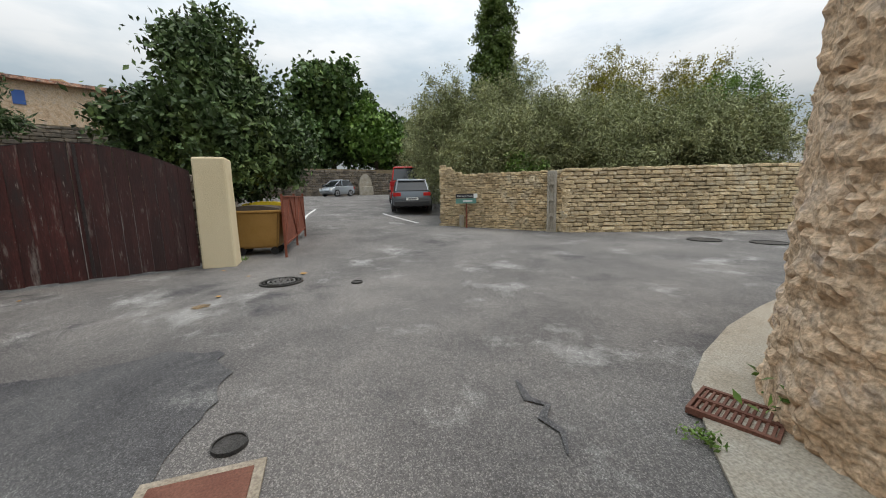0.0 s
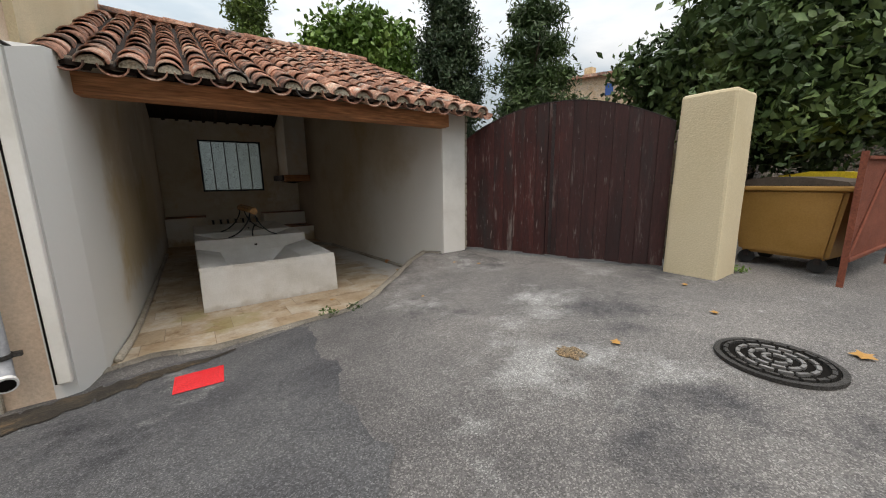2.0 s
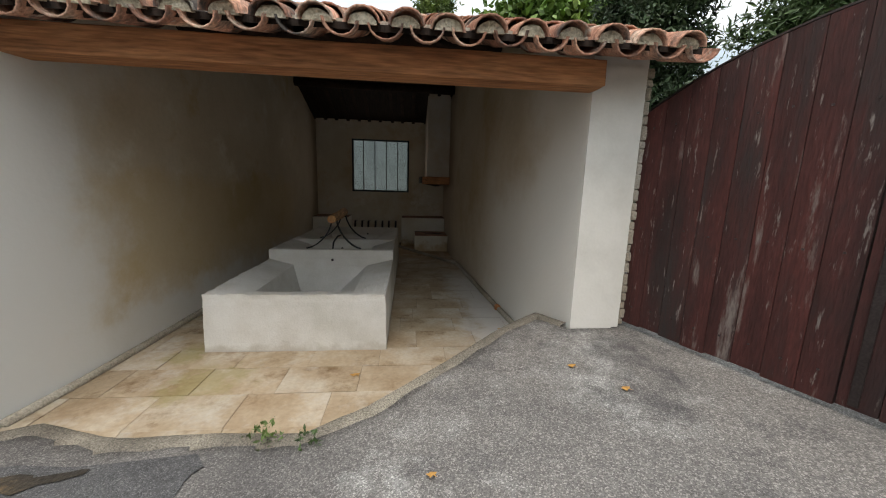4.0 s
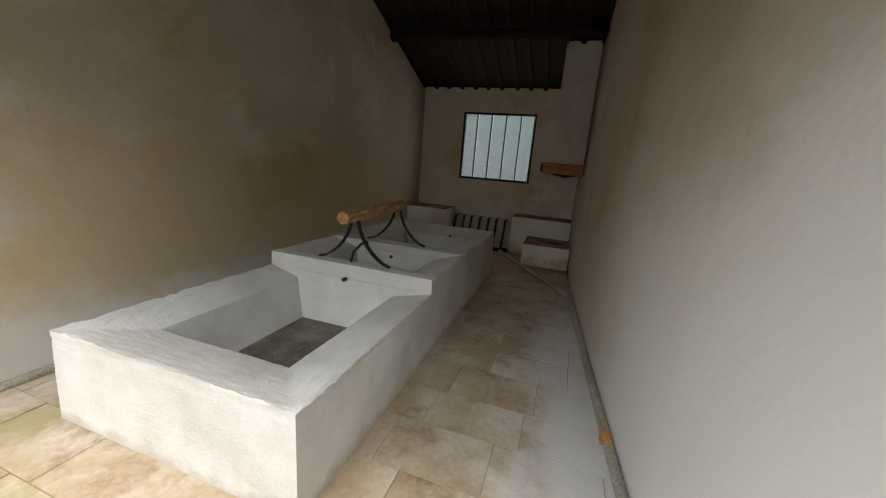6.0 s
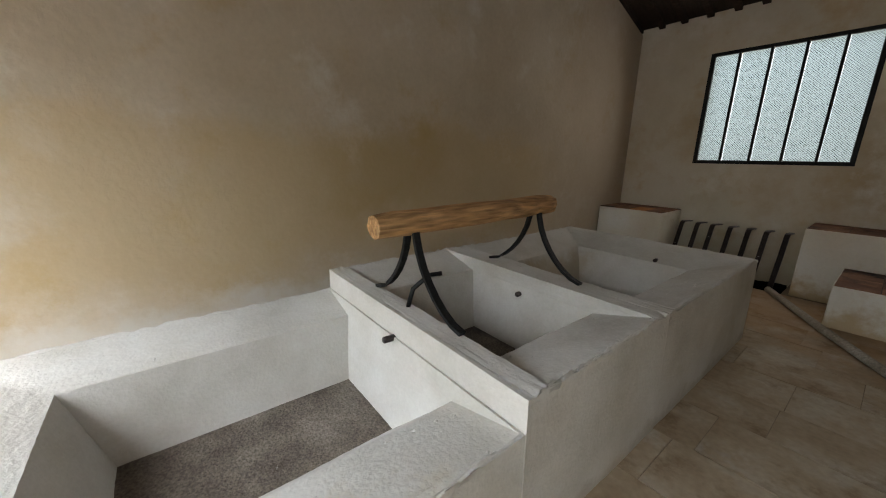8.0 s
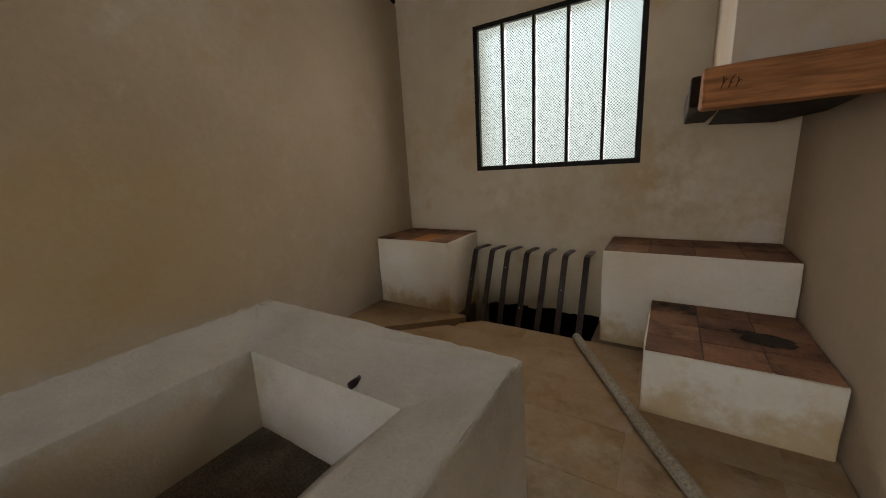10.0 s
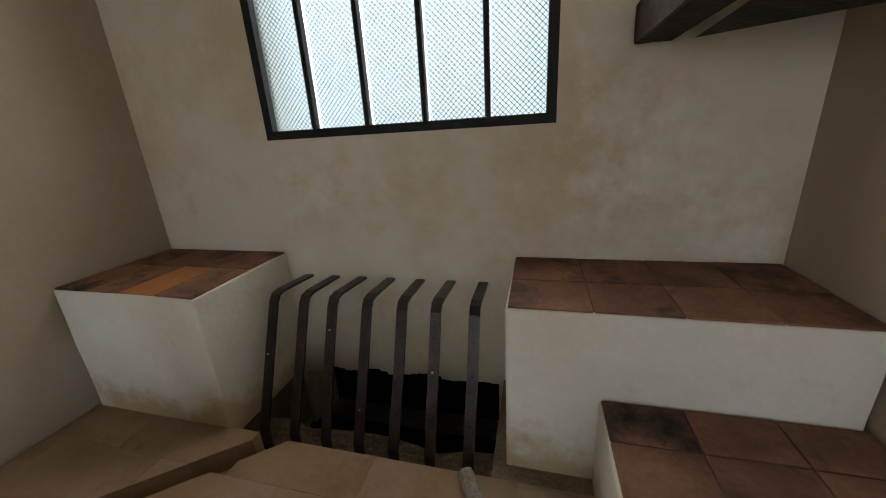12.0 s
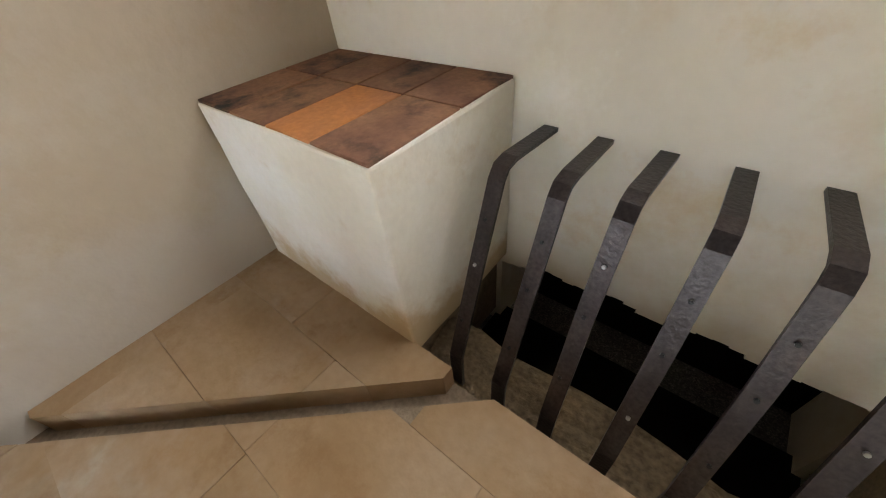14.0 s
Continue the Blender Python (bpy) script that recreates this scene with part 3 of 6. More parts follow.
edge = [(x + 0.10 * noise.noise(Vector((x * 3, y * 3, 2))) + 0.04 * noise.noise(Vector((x * 11, y * 11, 2))), y + 0.10 * noise.noise(Vector((x * 3, y * 3, 7))) + 0.04 * noise.noise(Vector((x * 11, y * 11, 7)))) for x, y in denser(edge, 10)]
inner = denser(inner, 10)
N = 14
grid = []
for a, b in zip(edge, inner):
    row = []
    for i in range(N + 1):
        x, y = a[0] + (b[0] - a[0]) * i / N, a[1] + (b[1] - a[1]) * i / N
        row.append(pb.verts.new((x, y, ground_z(x, y) + 0.009)))
    grid.append(row)
for a, b in zip(grid, grid[1:]):
    for i in range(N):
        pb.faces.new((a[i], a[i + 1], b[i + 1], b[i]))
structure("asphalt_patch", pb, PATCH, "darker newer asphalt strip along the house", "road patch")

# red painted square
rb_ = bmesh.new()
rv = [rb_.verts.new((x, y, ground_z(x, y) + 0.014)) for x, y in ((-1.90, -1.81), (-1.57, -1.83), (-1.59, -2.25), (-1.90, -2.22))]
rb_.faces.new(rv)
structure("red_square", rb_, RED_PAINT, "bright red square painted on the asphalt", "road mark")

# ---- the wash-house shell ----
XL = ([-1.55, -0.85, 0.3, 7.0], [-2.50, -2.33, -2.29, -2.19])
XR = ([-0.45, 0.76, 2.5, 3.84, 5.3, 7.0], [1.64, 1.50, 1.37, 1.28, 1.215, 1.19])
BACK = 6.727


def roof_z(y):
    return 2.58 + 0.41 * (y + 0.75) if y < 3.6 else 4.36 - 0.36 * (y - 3.6)


def wall_plan(name, pts, z1, material, label, z0=-0.6):
    bm = bmesh.new()
    prism(bm, pts, z0, z1)
    return structure(name, bm, material, label, "wall")


ys = [-0.70, -0.2, 0.6, 1.6, 2.6, 3.6, 4.6, 5.6, BACK + 0.3]
# the two side walls follow the roof, in one strip a side
for nm, tab, out, lab in (("wall_left", XL, -2.62, "rendered side wall, beige with ochre damp stains, back end tinted for shade"), ("wall_right", XR, 2.1, "rendered side wall, pale beige, slightly flared, back end tinted for shade")):
    bm = bmesh.new()
    yy = ([-1.52, -1.1] if nm == "wall_left" else [-0.45]) + [y for y in ys if y > -0.45]
    rows = []
    for y in yy:
        xi = lerp(*tab, y)
        top = (roof_z(y) - 0.07) if y > -0.7 else 2.45 + (0.14 if y > -1.3 else 0)
        rows.append([bm.verts.new(c) for c in ((xi, y, -0.6), (xi, y, top), (out, y, top), (out, y, -0.6))])
    for a, b in zip(rows, rows[1:]):
        for i in range(4):
            bm.faces.new((a[i], a[(i + 1) % 4], b[(i + 1) % 4], b[i]))
    bm.faces.new(rows[0])
    bm.faces.new(rows[-1][::-1])
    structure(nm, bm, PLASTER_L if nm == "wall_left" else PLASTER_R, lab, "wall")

# white pier facing and white corner strip
pier = bmesh.new()
prism(pier, [(1.643, -0.475), (2.08, -0.475), (2.08, -0.447), (1.643, -0.447)], 0.3, 2.56)
structure("pier_facing", pier, PLASTER_WHITE, "white rendered end of the side wall", "wall")

WX0, WX1, WZ0, WZ1 = -1.278, 0.236, 1.38, 2.752
bw = bmesh.new()
for x0, x1, z0, z1 in ((-2.95, WX0, 0.0, 3.3), (WX1, 2.1, 0.0, 3.3), (WX0, WX1, 0.0, WZ0), (WX0, WX1, WZ1, 3.3), (-2.95, -1.33, -0.6, 0.0), (-0.03, 2.1, -0.6, 0.0), *((-1.33 + 0.05 * k, -1.28 + 0.05 * k, -0.055 - 0.06 * max(0, 1 - k / 5) + 0.035 * noise.noise(Vector((k * 0.45, 2.0, 0.3))), 0.0) for k in range(26))):
    box(bw, x0, x1, BACK, BACK + 0.3, z0, z1)
structure("wall_back", bw, PLASTER_BACK, "cream rendered back wall with a barred window", "wall")
# solid black block stands in for the unlit depth behind the opening
structure("drain_dark_block", boxed(-1.6, 0.3, BACK + 0.301, BACK + 0.9, -0.6, 0.0), BLACK, "black block painting the dark of the drain opening at the wall foot", "drain")

# window: frame, bars, panes
window = structure("window_1", boxed(WX0, WX1, BACK + 0.002, BACK + 0.045, WZ0, WZ0 + 0.045), BLACK_IRON, "black steel window with upright bars and frosted glass", "window")
part("window_frame", boxed(WX0, WX1, BACK + 0.002, BACK + 0.045, WZ1 - 0.04, WZ1), BLACK_IRON, window)
part("window_frame", boxed(WX0, WX0 + 0.045, BACK + 0.002, BACK + 0.045, WZ0 + 0.045, WZ1 - 0.04), BLACK_IRON, window)
part("window_frame", boxed(WX1 - 0.045, WX1, BACK + 0.002, BACK + 0.045, WZ0 + 0.045, WZ1 - 0.04), BLACK_IRON, window)
for i in range(1, 5):
    x = WX0 + (WX1 - WX0) * i / 5
    part("bar", boxed(x - 0.013, x + 0.013, BACK - 0.004, BACK + 0.04, WZ0 + 0.045, WZ1 - 0.04, bevel=0.004), BLACK_IRON, window)
for i in range(5):
    x = WX0 + (WX1 - WX0) * i / 5
    p = part("pane", boxed(x + 0.015, x + (WX1 - WX0) / 5 - 0.015, BACK + 0.058, BACK + 0.064, WZ0 + 0.02, WZ1 - 0.02), FROST, window, "frosted glass pane")
    p.visible_shadow = False
# expanded metal mesh in front of the glass
sv, sf = [], []


def wire(a, b, r=0.0016):
    i = len(sv)
    d = Vector((b[0] - a[0], 0, b[1] - a[1])).normalized()
    n_ = Vector((-d.z, 0, d.x)) * r
    for p in (a, b):
        for s in (-1, 1):
            sv.append((p[0] + s * n_.x, BACK + 0.050, p[1] + s * n_.z))
    sf.append((i, i + 1, i + 3, i + 2))


mw, mh = WX1 - WX0 - 0.09, WZ1 - WZ0 - 0.09
for s in (1, -1):
    k = -mh
    while k < mw:
        x0, x1 = max(k, 0), min(k + mh, mw)
        if x1 > x0:
            za, zb = x0 - k, x1 - k
            if s < 0:
                za, zb = mh - za, mh - zb
            wire((WX0 + 0.045 + x0, WZ0 + 0.045 + za), (WX0 + 0.045 + x1, WZ0 + 0.045 + zb))
        k += 0.026
ms = bpy.data.meshes.new("wire_mesh")
ms.from_pydata(sv, [], sf)
ms.materials.append(BLACK_IRON)
mo = new("wire_mesh", ms)
mo.parent = window
tagged(mo, "fine diamond wire mesh", "", "", "stuff")

# floor: joint bed, worn tiles, the groove to the drain
fb_ = bmesh.new()
prism(fb_, [(-2.6, -1.0), (-0.4, -1.40), (0.0, -1.25), (1.45, -0.15), (1.62, -0.40), (1.62, 4.6), (-2.6, 4.6)], -0.3, -0.006)
prism(fb_, [(-2.6, 4.601), (1.62, 4.601), (1.62, 6.09), (-2.6, 6.09)], -0.3, -0.09)
box(fb_, -2.6, -1.36, 6.091, 7.0, -0.5, -0.012)
box(fb_, 0.0, 1.62, 6.091, 7.0, -0.5, -0.012)
floor = structure("floor", fb_, JOINT, "old stone-coloured tiled floor, stained brown", "floor")
pit = roughen(boxed(-1.36, 0.0, 6.091, 6.36, -0.6, -0.20), 0.05, cuts=8, scale=7)
# black slab below the pit, its darkness is all in the colour
structure("drain_dark_slab", boxed(-1.36, 0.0, 6.25, 6.80, -0.75, -0.55), BLACK, "black slab painting the dark at the bottom of the drain", "drain")
structure("drain_pit", pit, MORTAR, "rough drain pit behind the iron bars", "drain")


def clip(poly, p, n_):
    out = []
    for i in range(len(poly)):
        a, b = poly[i], poly[(i + 1) % len(poly)]
        da, db = (a[0] - p[0]) * n_[0] + (a[1] - p[1]) * n_[1], (b[0] - p[0]) * n_[0] + (b[1] - p[1]) * n_[1]
        if da >= 0:
            out.append(a)
        if da * db < 0:
            t_ = da / (da - db)
            out.append((a[0] + (b[0] - a[0]) * t_, a[1] + (b[1] - a[1]) * t_))
    return out


def floor_tile(poly, z1):
    area = 0.5 * abs(sum(poly[i][0] * poly[(i + 1) % len(poly)][1] - poly[(i + 1) % len(poly)][0] * poly[i][1] for i in range(len(poly)))) if len(poly) > 2 else 0
    if area > 0.006:
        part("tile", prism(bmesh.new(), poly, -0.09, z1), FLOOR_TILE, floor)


rt = random.Random(5)
y = -1.45
row = 0
while y < 6.08:
    h = 0.40 if row % 3 else 0.36
    x = -2.5 - rt.random() * 0.5
    while x < 1.6:
        w = 0.62
        x0, x1, y0, y1 = x + 0.0025, x + w - 0.0025, y + 0.0025, y + h - 0.0025
        x += w
        if x0 > -1.6 and x1 < -0.05 and y0 > 0.05 and y1 < 4.4:
            continue
        ym = (y0 + y1) / 2
        x0, x1 = max(x0, lerp(*XL, ym) + 0.002), min(x1, lerp(*XR, ym) - 0.002)
        if x1 - x0 < 0.05:
            continue
        e_ = 0.0018 if y1 >= 4.6 else 0.0
        poly = [(x0 - e_, y0 - e_), (x1 + e_, y0 - e_), (x1 + e_, y1 + e_), (x0 - e_, y1 + e_)]
        poly = [(px_, max(py_, kerb_y(px_) + 0.05)) for px_, py_ in poly]
        if max(q[1] for q in poly) - min(q[1] for q in poly) < 0.03:
            continue
        z1 = rt.uniform(-0.003, 0.002)
        poly = clip(poly, (0, 6.088), (0, -1))
        if y1 < 4.6 or len(poly) < 3:
            floor_tile(poly, z1)
        else:
            # groove from the left wall to the drain
            g0, gd = Vector((-2.19, 5.0)), Vector((1.24, 1.105)).normalized()
            gn = (-gd.y, gd.x)
            floor_tile(clip(poly, (g0.x + gn[0] * 0.075, g0.y + gn[1] * 0.075), gn), z1 + 0.022)
            floor_tile(clip(poly, (g0.x, g0.y), (-gn[0], -gn[1])), z1)
    y += h
    row += 1

# base of the two fillets along the walls and the raised pipe across the floor
def skirting(name, tab, side, y0, y1, label):
    pts = [(lerp(*tab, yv) + side * 0.03, yv, 0.018) for yv in np.linspace(y0, y1, 12)]
    return structure(name, tube(bmesh.new(), pts, 0.035, 8), CONCRETE, label, "fillet", True)


skirting("fillet_left", XL, 1, -1.0, 5.0, "cement fillet along the foot of the wall")
skirting("fillet_right", XR, -1, 0.0, 4.0, "cement fillet along the foot of the wall")
pipe = thing("floor_pipe", (0.5, 5.0, 0), "grey cement-covered pipe lying diagonally across the floor", "pipe")
part("pipe_run", tube(bmesh.new(), [(1.22, 3.86, 0.03), (0.90, 4.42, 0.03), (0.42, 5.17, 0.03), (-0.10, 6.06, 0.03)], 0.034, 10), CONCRETE, pipe, smooth=True)

# ---- roof ----
rf = bmesh.new()
for y0, y1 in ((-0.86, 3.6), (3.6, 7.3)):
    a = [rf.verts.new((x, yv, roof_z(yv) + dz)) for dz in (0, 0.04) for x, yv in ((-2.62, y0), (2.2, y0), (2.2, y1), (-2.62, y1))]
    for f_ in ((0, 3, 2, 1), (4, 5, 6, 7), (0, 1, 5, 4), (1, 2, 6, 5), (2, 3, 7, 6), (3, 0, 4, 7)):
        rf.faces.new([a[i] for i in f_])
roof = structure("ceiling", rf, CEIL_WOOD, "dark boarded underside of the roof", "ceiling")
front_beam = thing("front_beam", (-0.4, -0.5, 2.35), "reddish-brown weathered timber lintel over the opening", "beam")
part("timber", roughen(boxed(-2.52, 1.66, -0.64, -0.42, 2.36, 2.545, bevel=0.012), 0.006, cuts=3, scale=3), OLD_WOOD, front_beam)
for yv, zz in ((1.2, 0), (3.45, 0), (5.12, 0)):
    purlin = thing("purlin", (-0.6, yv, roof_z(yv) - 0.16), "dark round timber purlin under the roof", "beam", "roof timbers")
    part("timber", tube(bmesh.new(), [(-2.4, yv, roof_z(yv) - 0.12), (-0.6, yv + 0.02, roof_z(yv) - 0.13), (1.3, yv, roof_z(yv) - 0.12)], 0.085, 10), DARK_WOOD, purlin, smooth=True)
rr = random.Random(3)
for i in range(13):
    x = -2.22 + i * 0.285 + rr.uniform(-0.02, 0.02)
    rafter = thing("rafter", (x, 5.2, roof_z(5.2) - 0.03), "dark sawn rafter with pale streaks under the roof", "rafter", "roof timbers")
    bm = bmesh.new()
    for y0, y1 in ((-0.80, 3.58), (3.62, 6.9)):
        m_ = tube(bm, [(x, y0, roof_z(y0) - 0.022), (x, y1, roof_z(y1) - 0.022)], 0.02, flat=(0.075, 0.036))
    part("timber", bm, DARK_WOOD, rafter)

# ---- lavoir basins ----
wash = thing("washing_trough", (-0.83, 2.2, 0), "limewashed concrete washing trough with three basins, worn rough edges", "wash basin")


def basin(y0, y1, zo, iy0, iy1, zi, fl, rim):
    """One basin: upright outside, a rim that slopes inwards on all sides, tapered inside, floor of silt."""
    x0, x1, ix0, ix1 = -1.642, 0.022, -1.32, -0.33
    bm = bmesh.new()
    def ring(a0, a1, b0, b1, z):
        return [bm.verts.new(c) for c in ((a0, b0, z), (a1, b0, z), (a1, b1, z), (a0, b1, z))]
    rs = [ring(x0 - 0.01, x1 + 0.012, y0 - (0.012 if y0 < 0.1 else 0), y1, 0.0), ring(x0, x1, y0, y1, zo), ring(x0 + 0.015, x1 - 0.015, y0 + rim, y1 - rim, zo + 0.002),
          ring(ix0, ix1, iy0, iy1, zi), ring(ix0 + 0.10, ix1 - 0.38, iy0 + 0.14, iy1 - 0.06, fl)]
    for a, b in zip(rs, rs[1:]):
        for i in range(4):
            j = (i + 1) % 4
            bm.faces.new((a[i], a[j], b[j], b[i]))
    bmesh.ops.subdivide_edges(bm, edges=bm.edges, cuts=34, use_grid_fill=True)
    bm.normal_update()
    for v in bm.verts:
        if (abs(v.co.y - y0) < 0.02 and y0 > 0.1) or (abs(v.co.y - y1) < 0.02 and y1 < 4.0):
            continue
        top = abs(v.co.z - zo) < 0.03
        out = min(abs(v.co.x - x0), abs(v.co.x - x1), abs(v.co.y - y0))
        rim_ = v.co.z > zi - 0.01
        k = 0.014 if (v.co.z > zo - 0.05 and out < 0.03) else 0.004 if rim_ else 0.0015
        v.co += v.normal * (k * (noise.noise(v.co * 29) + 0.8 * noise.noise(v.co * 61) - 0.35) + 0.005 * noise.noise(v.co * 3))
    b_ = part("basin", bm, LIME, wash, smooth=True)
    b_.data.set_sharp_from_angle(angle=radians(32))
    bed = bmesh.new()
    vs = [bed.verts.new(c) for c in ((ix0 + 0.09, iy0 + 0.125, fl + 0.008), (ix1 - 0.365, iy0 + 0.125, fl + 0.008), (ix1 - 0.365, iy1 - 0.055, fl + 0.008), (ix0 + 0.09, iy1 - 0.055, fl + 0.008))]
    bed.faces.new(vs)
    part("silt", bed, SILT, b_, "dark silt on the basin floor")
    return b_


b1 = basin(0.035, 1.664, 0.558, 0.40, 1.645, 0.48, 0.11, 0.012)
b2 = basin(1.666, 2.76, 0.685, 1.87, 2.67, 0.58, 0.15, 0.12)
b3 = basin(2.762, 4.47, 0.675, 2.88, 4.13, 0.56, 0.18, 0.10)


def crumbs(owner, n_, y0, y1, zo, zi, seed):
    """Loose lime crumbs half sunk in the sloping side rims of a basin."""
    r = random.Random(seed)
    vs, fs = [], []
    for _ in range(n_):
        y, c = r.uniform(y0, y1), r.uniform(0.004, 0.012)
        if r.random() < 0.6:
            x = r.uniform(-0.30, 0.0)
            z = zo - (zo - zi) / 0.337 * max(0, 0.007 - x)
        else:
            x = r.uniform(-1.62, -1.34)
            z = zo - (zo - zi) / 0.307 * max(0, x + 1.627)
        k = len(vs)
        for i in range(6):
            q = math.pi * i / 3
            vs.append((x + c * math.cos(q) * r.uniform(0.7, 1.3), y + c * math.sin(q) * r.uniform(0.7, 1.3), z - 0.006))
        vs.append((x, y, z + c * r.uniform(0.25, 0.55)))
        fs += [(k + i, k + (i + 1) % 6, k + 6) for i in range(6)]
    me = bpy.data.meshes.new("lime_crumbs")
    me.from_pydata(vs, [], fs)
    me.materials.append(LIME)
    o = new("lime_crumbs", me)
    o.parent = owner
    tagged(o, kind="stuff")


crumbs(b3, 110, 2.9, 4.4, 0.675, 0.56, 5)
crumbs(b2, 70, 1.8, 2.7, 0.685, 0.58, 6)
crumbs(b1, 60, 0.15, 1.6, 0.558, 0.48, 7)


def spout(x, y, z, dy, owner):
    bm = bmesh.new()
    tube(bm, [(x, y, z), (x + 0.01, y + dy, z + 0.008)], 0.017, 10)
    part("overflow_pipe", bm, IRON, owner, "short iron overflow pipe", smooth=True)


spout(-0.80, 1.66, 0.552, -0.06, b1)
spout(-1.0, 2.87, 0.47, 0.06, b3)
spout(-0.60, 4.20, 0.57, -0.07, b3)
spout(-0.85, 2.69, 0.53, -0.06, b2)

# rail for the laundry
rail = thing("drying_rail", (-0.9, 2.2, 0.66), "worn wooden laundry rail on curved iron legs above the trough", "rail")
part("wooden_bar", roughen(tube(bmesh.new(), [(-0.78, 1.56, 1.12), (-0.785, 1.85, 1.125), (-0.79, 2.3, 1.13), (-0.82, 2.65, 1.127), (-0.84, 2.91, 1.122)], [0.058, 0.064, 0.062, 0.062, 0.058], 8), 0.012, cuts=2, scale=9), RAIL_WOOD, rail)
for yv, xc in ((1.76, -0.785), (2.74, -0.83)):
    for s, foot in ((-1, -0.36), (1, 0.33)):
        pts = []
        for i in range(9):
            u = i / 8
            pts.append((xc + foot * (1 - math.sin(u * math.pi / 2)) + s * 0.03, yv + 0.02 * (1 - u), 0.69 + 0.44 * (1 - math.cos(u * math.pi / 2)) ** 0.8))
        pts.append((xc + s * 0.02, yv, 1.155))
        part("leg", tube(bmesh.new(), pts, 0.014, flat=(0.018, 0.035)), BLACK_IRON, rail, "curved black iron leg")
    if yv > 2:
        continue
    pts = [(xc - 0.03, yv - 0.01, 0.67), (xc - 0.02, yv + 0.02, 0.78), (xc + 0.02, yv + 0.09, 0.85), (xc + 0.06, yv + 0.14, 0.86)]
    part("brace", tube(bmesh.new(), pts, 0.012, 8), BLACK_IRON, rail, "bent iron brace", smooth=True)

# ---- blocks, chimney and bars at the back ----
def tiled_block(name, label, x0, x1, y0, y1, h, fx, fy, special=()):
    t_ = thing(name, ((x0 + x1) / 2, (y0 + y1) / 2, 0), label, "masonry block")
    part("body", roughen(boxed(x0, x1, y0, y1, -0.05, h - 0.004, bevel=0.010), 0.005, cuts=4, scale=5), WHITEWASH, t_, "whitewashed masonry body", smooth=False)
    nx = len(fx) - 1
    part("joint_bed", boxed(x0 + 0.012, x1 - 0.012, y0 + 0.014, y1 - 0.002, h - 0.03, h - 0.001), JOINT_DARK, t_, "dark mortar bed between the tiles")
    for i in range(nx):
        for j in range(len(fy) - 1):
            xa, xb = x0 + (x1 - x0) * fx[i], x0 + (x1 - x0) * fx[i + 1]
            ya, yb = y0 + (y1 - y0) * fy[j], y0 + (y1 - y0) * fy[j + 1]
            part("tile", boxed(xa + (0.008 if i == 0 else 0.0025), xb - (0.008 if i == nx - 1 else 0.0025), ya + (0.008 if j == 0 else 0.0025), yb - 0.0025, h - 0.03, h + rt.uniform(0.001, 0.005), bevel=0.003), ORANGE_TILE if (i, j) in special else TERRACOTTA, t_)
    return t_


tiled_block("masonry_block", "whitewashed masonry block with terracotta tile top in the corner", -2.19, -1.302, 6.08, BACK - 0.002, 0.735, (0, 0.26, 0.5, 0.74, 1), (0, 0.56, 1), special=((2, 0),))
tiled_block("masonry_bench", "whitewashed masonry bench with sooty terracotta tiles", 0.056, 1.192, 6.17, BACK - 0.002, 0.743, (0, 0.27, 0.52, 0.76, 1), (0, 0.48, 1))
tiled_block("masonry_step", "low whitewashed hearth step with stained terracotta tiles", 0.40, 1.203, 5.345, 6.165, 0.386, (0, 0.34, 0.68, 1), (0, 0.27, 0.52, 0.77, 1))

for i in range(7):
    x = -1.165 + i * 0.1765
    bar = thing("iron_bar", (x, 6.15, -0.28), "bent flat brown iron bar leaning over the drain", "iron bar", "bars over the drain")
    w = 0.05
    dx = rr.uniform(-0.012, 0.012)
    part("strap", tube(bmesh.new(), [(x, 6.14, -0.30), (x, 6.15, -0.02), (x + dx, 6.30, 0.34), (x + dx, 6.40, 0.575), (x + dx, 6.425, 0.605), (x + dx, 6.47, 0.612), (x, BACK + 0.01, 0.590)], 0.02, flat=(w, 0.014)), IRON, bar)
    for u in (0.2, 0.55, 0.8):
        p0 = Vector((x + dx, 6.16 + 0.24 * u - 0.009, 0.03 + 0.55 * u))
        part("rivet", tube(bmesh.new(), [p0, p0 + Vector((0, -0.006, 0.002))], 0.0055, 8), ALLOY if (i + int(u * 10)) % 5 == 0 else BLACK_IRON, bar)

soot = bmesh.new()
sooty = []
for i in range(36):
    a = 2 * math.pi * i / 36
    q = 1 + 0.45 * noise.noise(Vector((1.7 * math.cos(a), 1.7 * math.sin(a), 6))) + 0.25 * noise.noise(Vector((5 * math.cos(a), 5 * math.sin(a), 6)))
    u, w_ = 0.155 * q * math.cos(a), 0.075 * q * math.sin(a)
    sooty.append(soot.verts.new((0.975 + u * 0.93 + w_ * 0.36, 5.73 - u * 0.36 + w_ * 0.93, 0.395)))
soot.faces.new(sooty)
structure("soot_mark", soot, SOOT_AND_DARK, "black soot mark burnt on the hearth tiles", "stain")
shard = thing("brick_shard", (1.43, 1.17, 0.0), "broken orange brick piece by the wall foot", "brick")
part("piece", roughen(boxed(1.395, 1.465, 1.12, 1.21, 0.0, 0.06, bevel=0.01), 0.012, cuts=2, scale=18), ORANGE_TILE, shard)

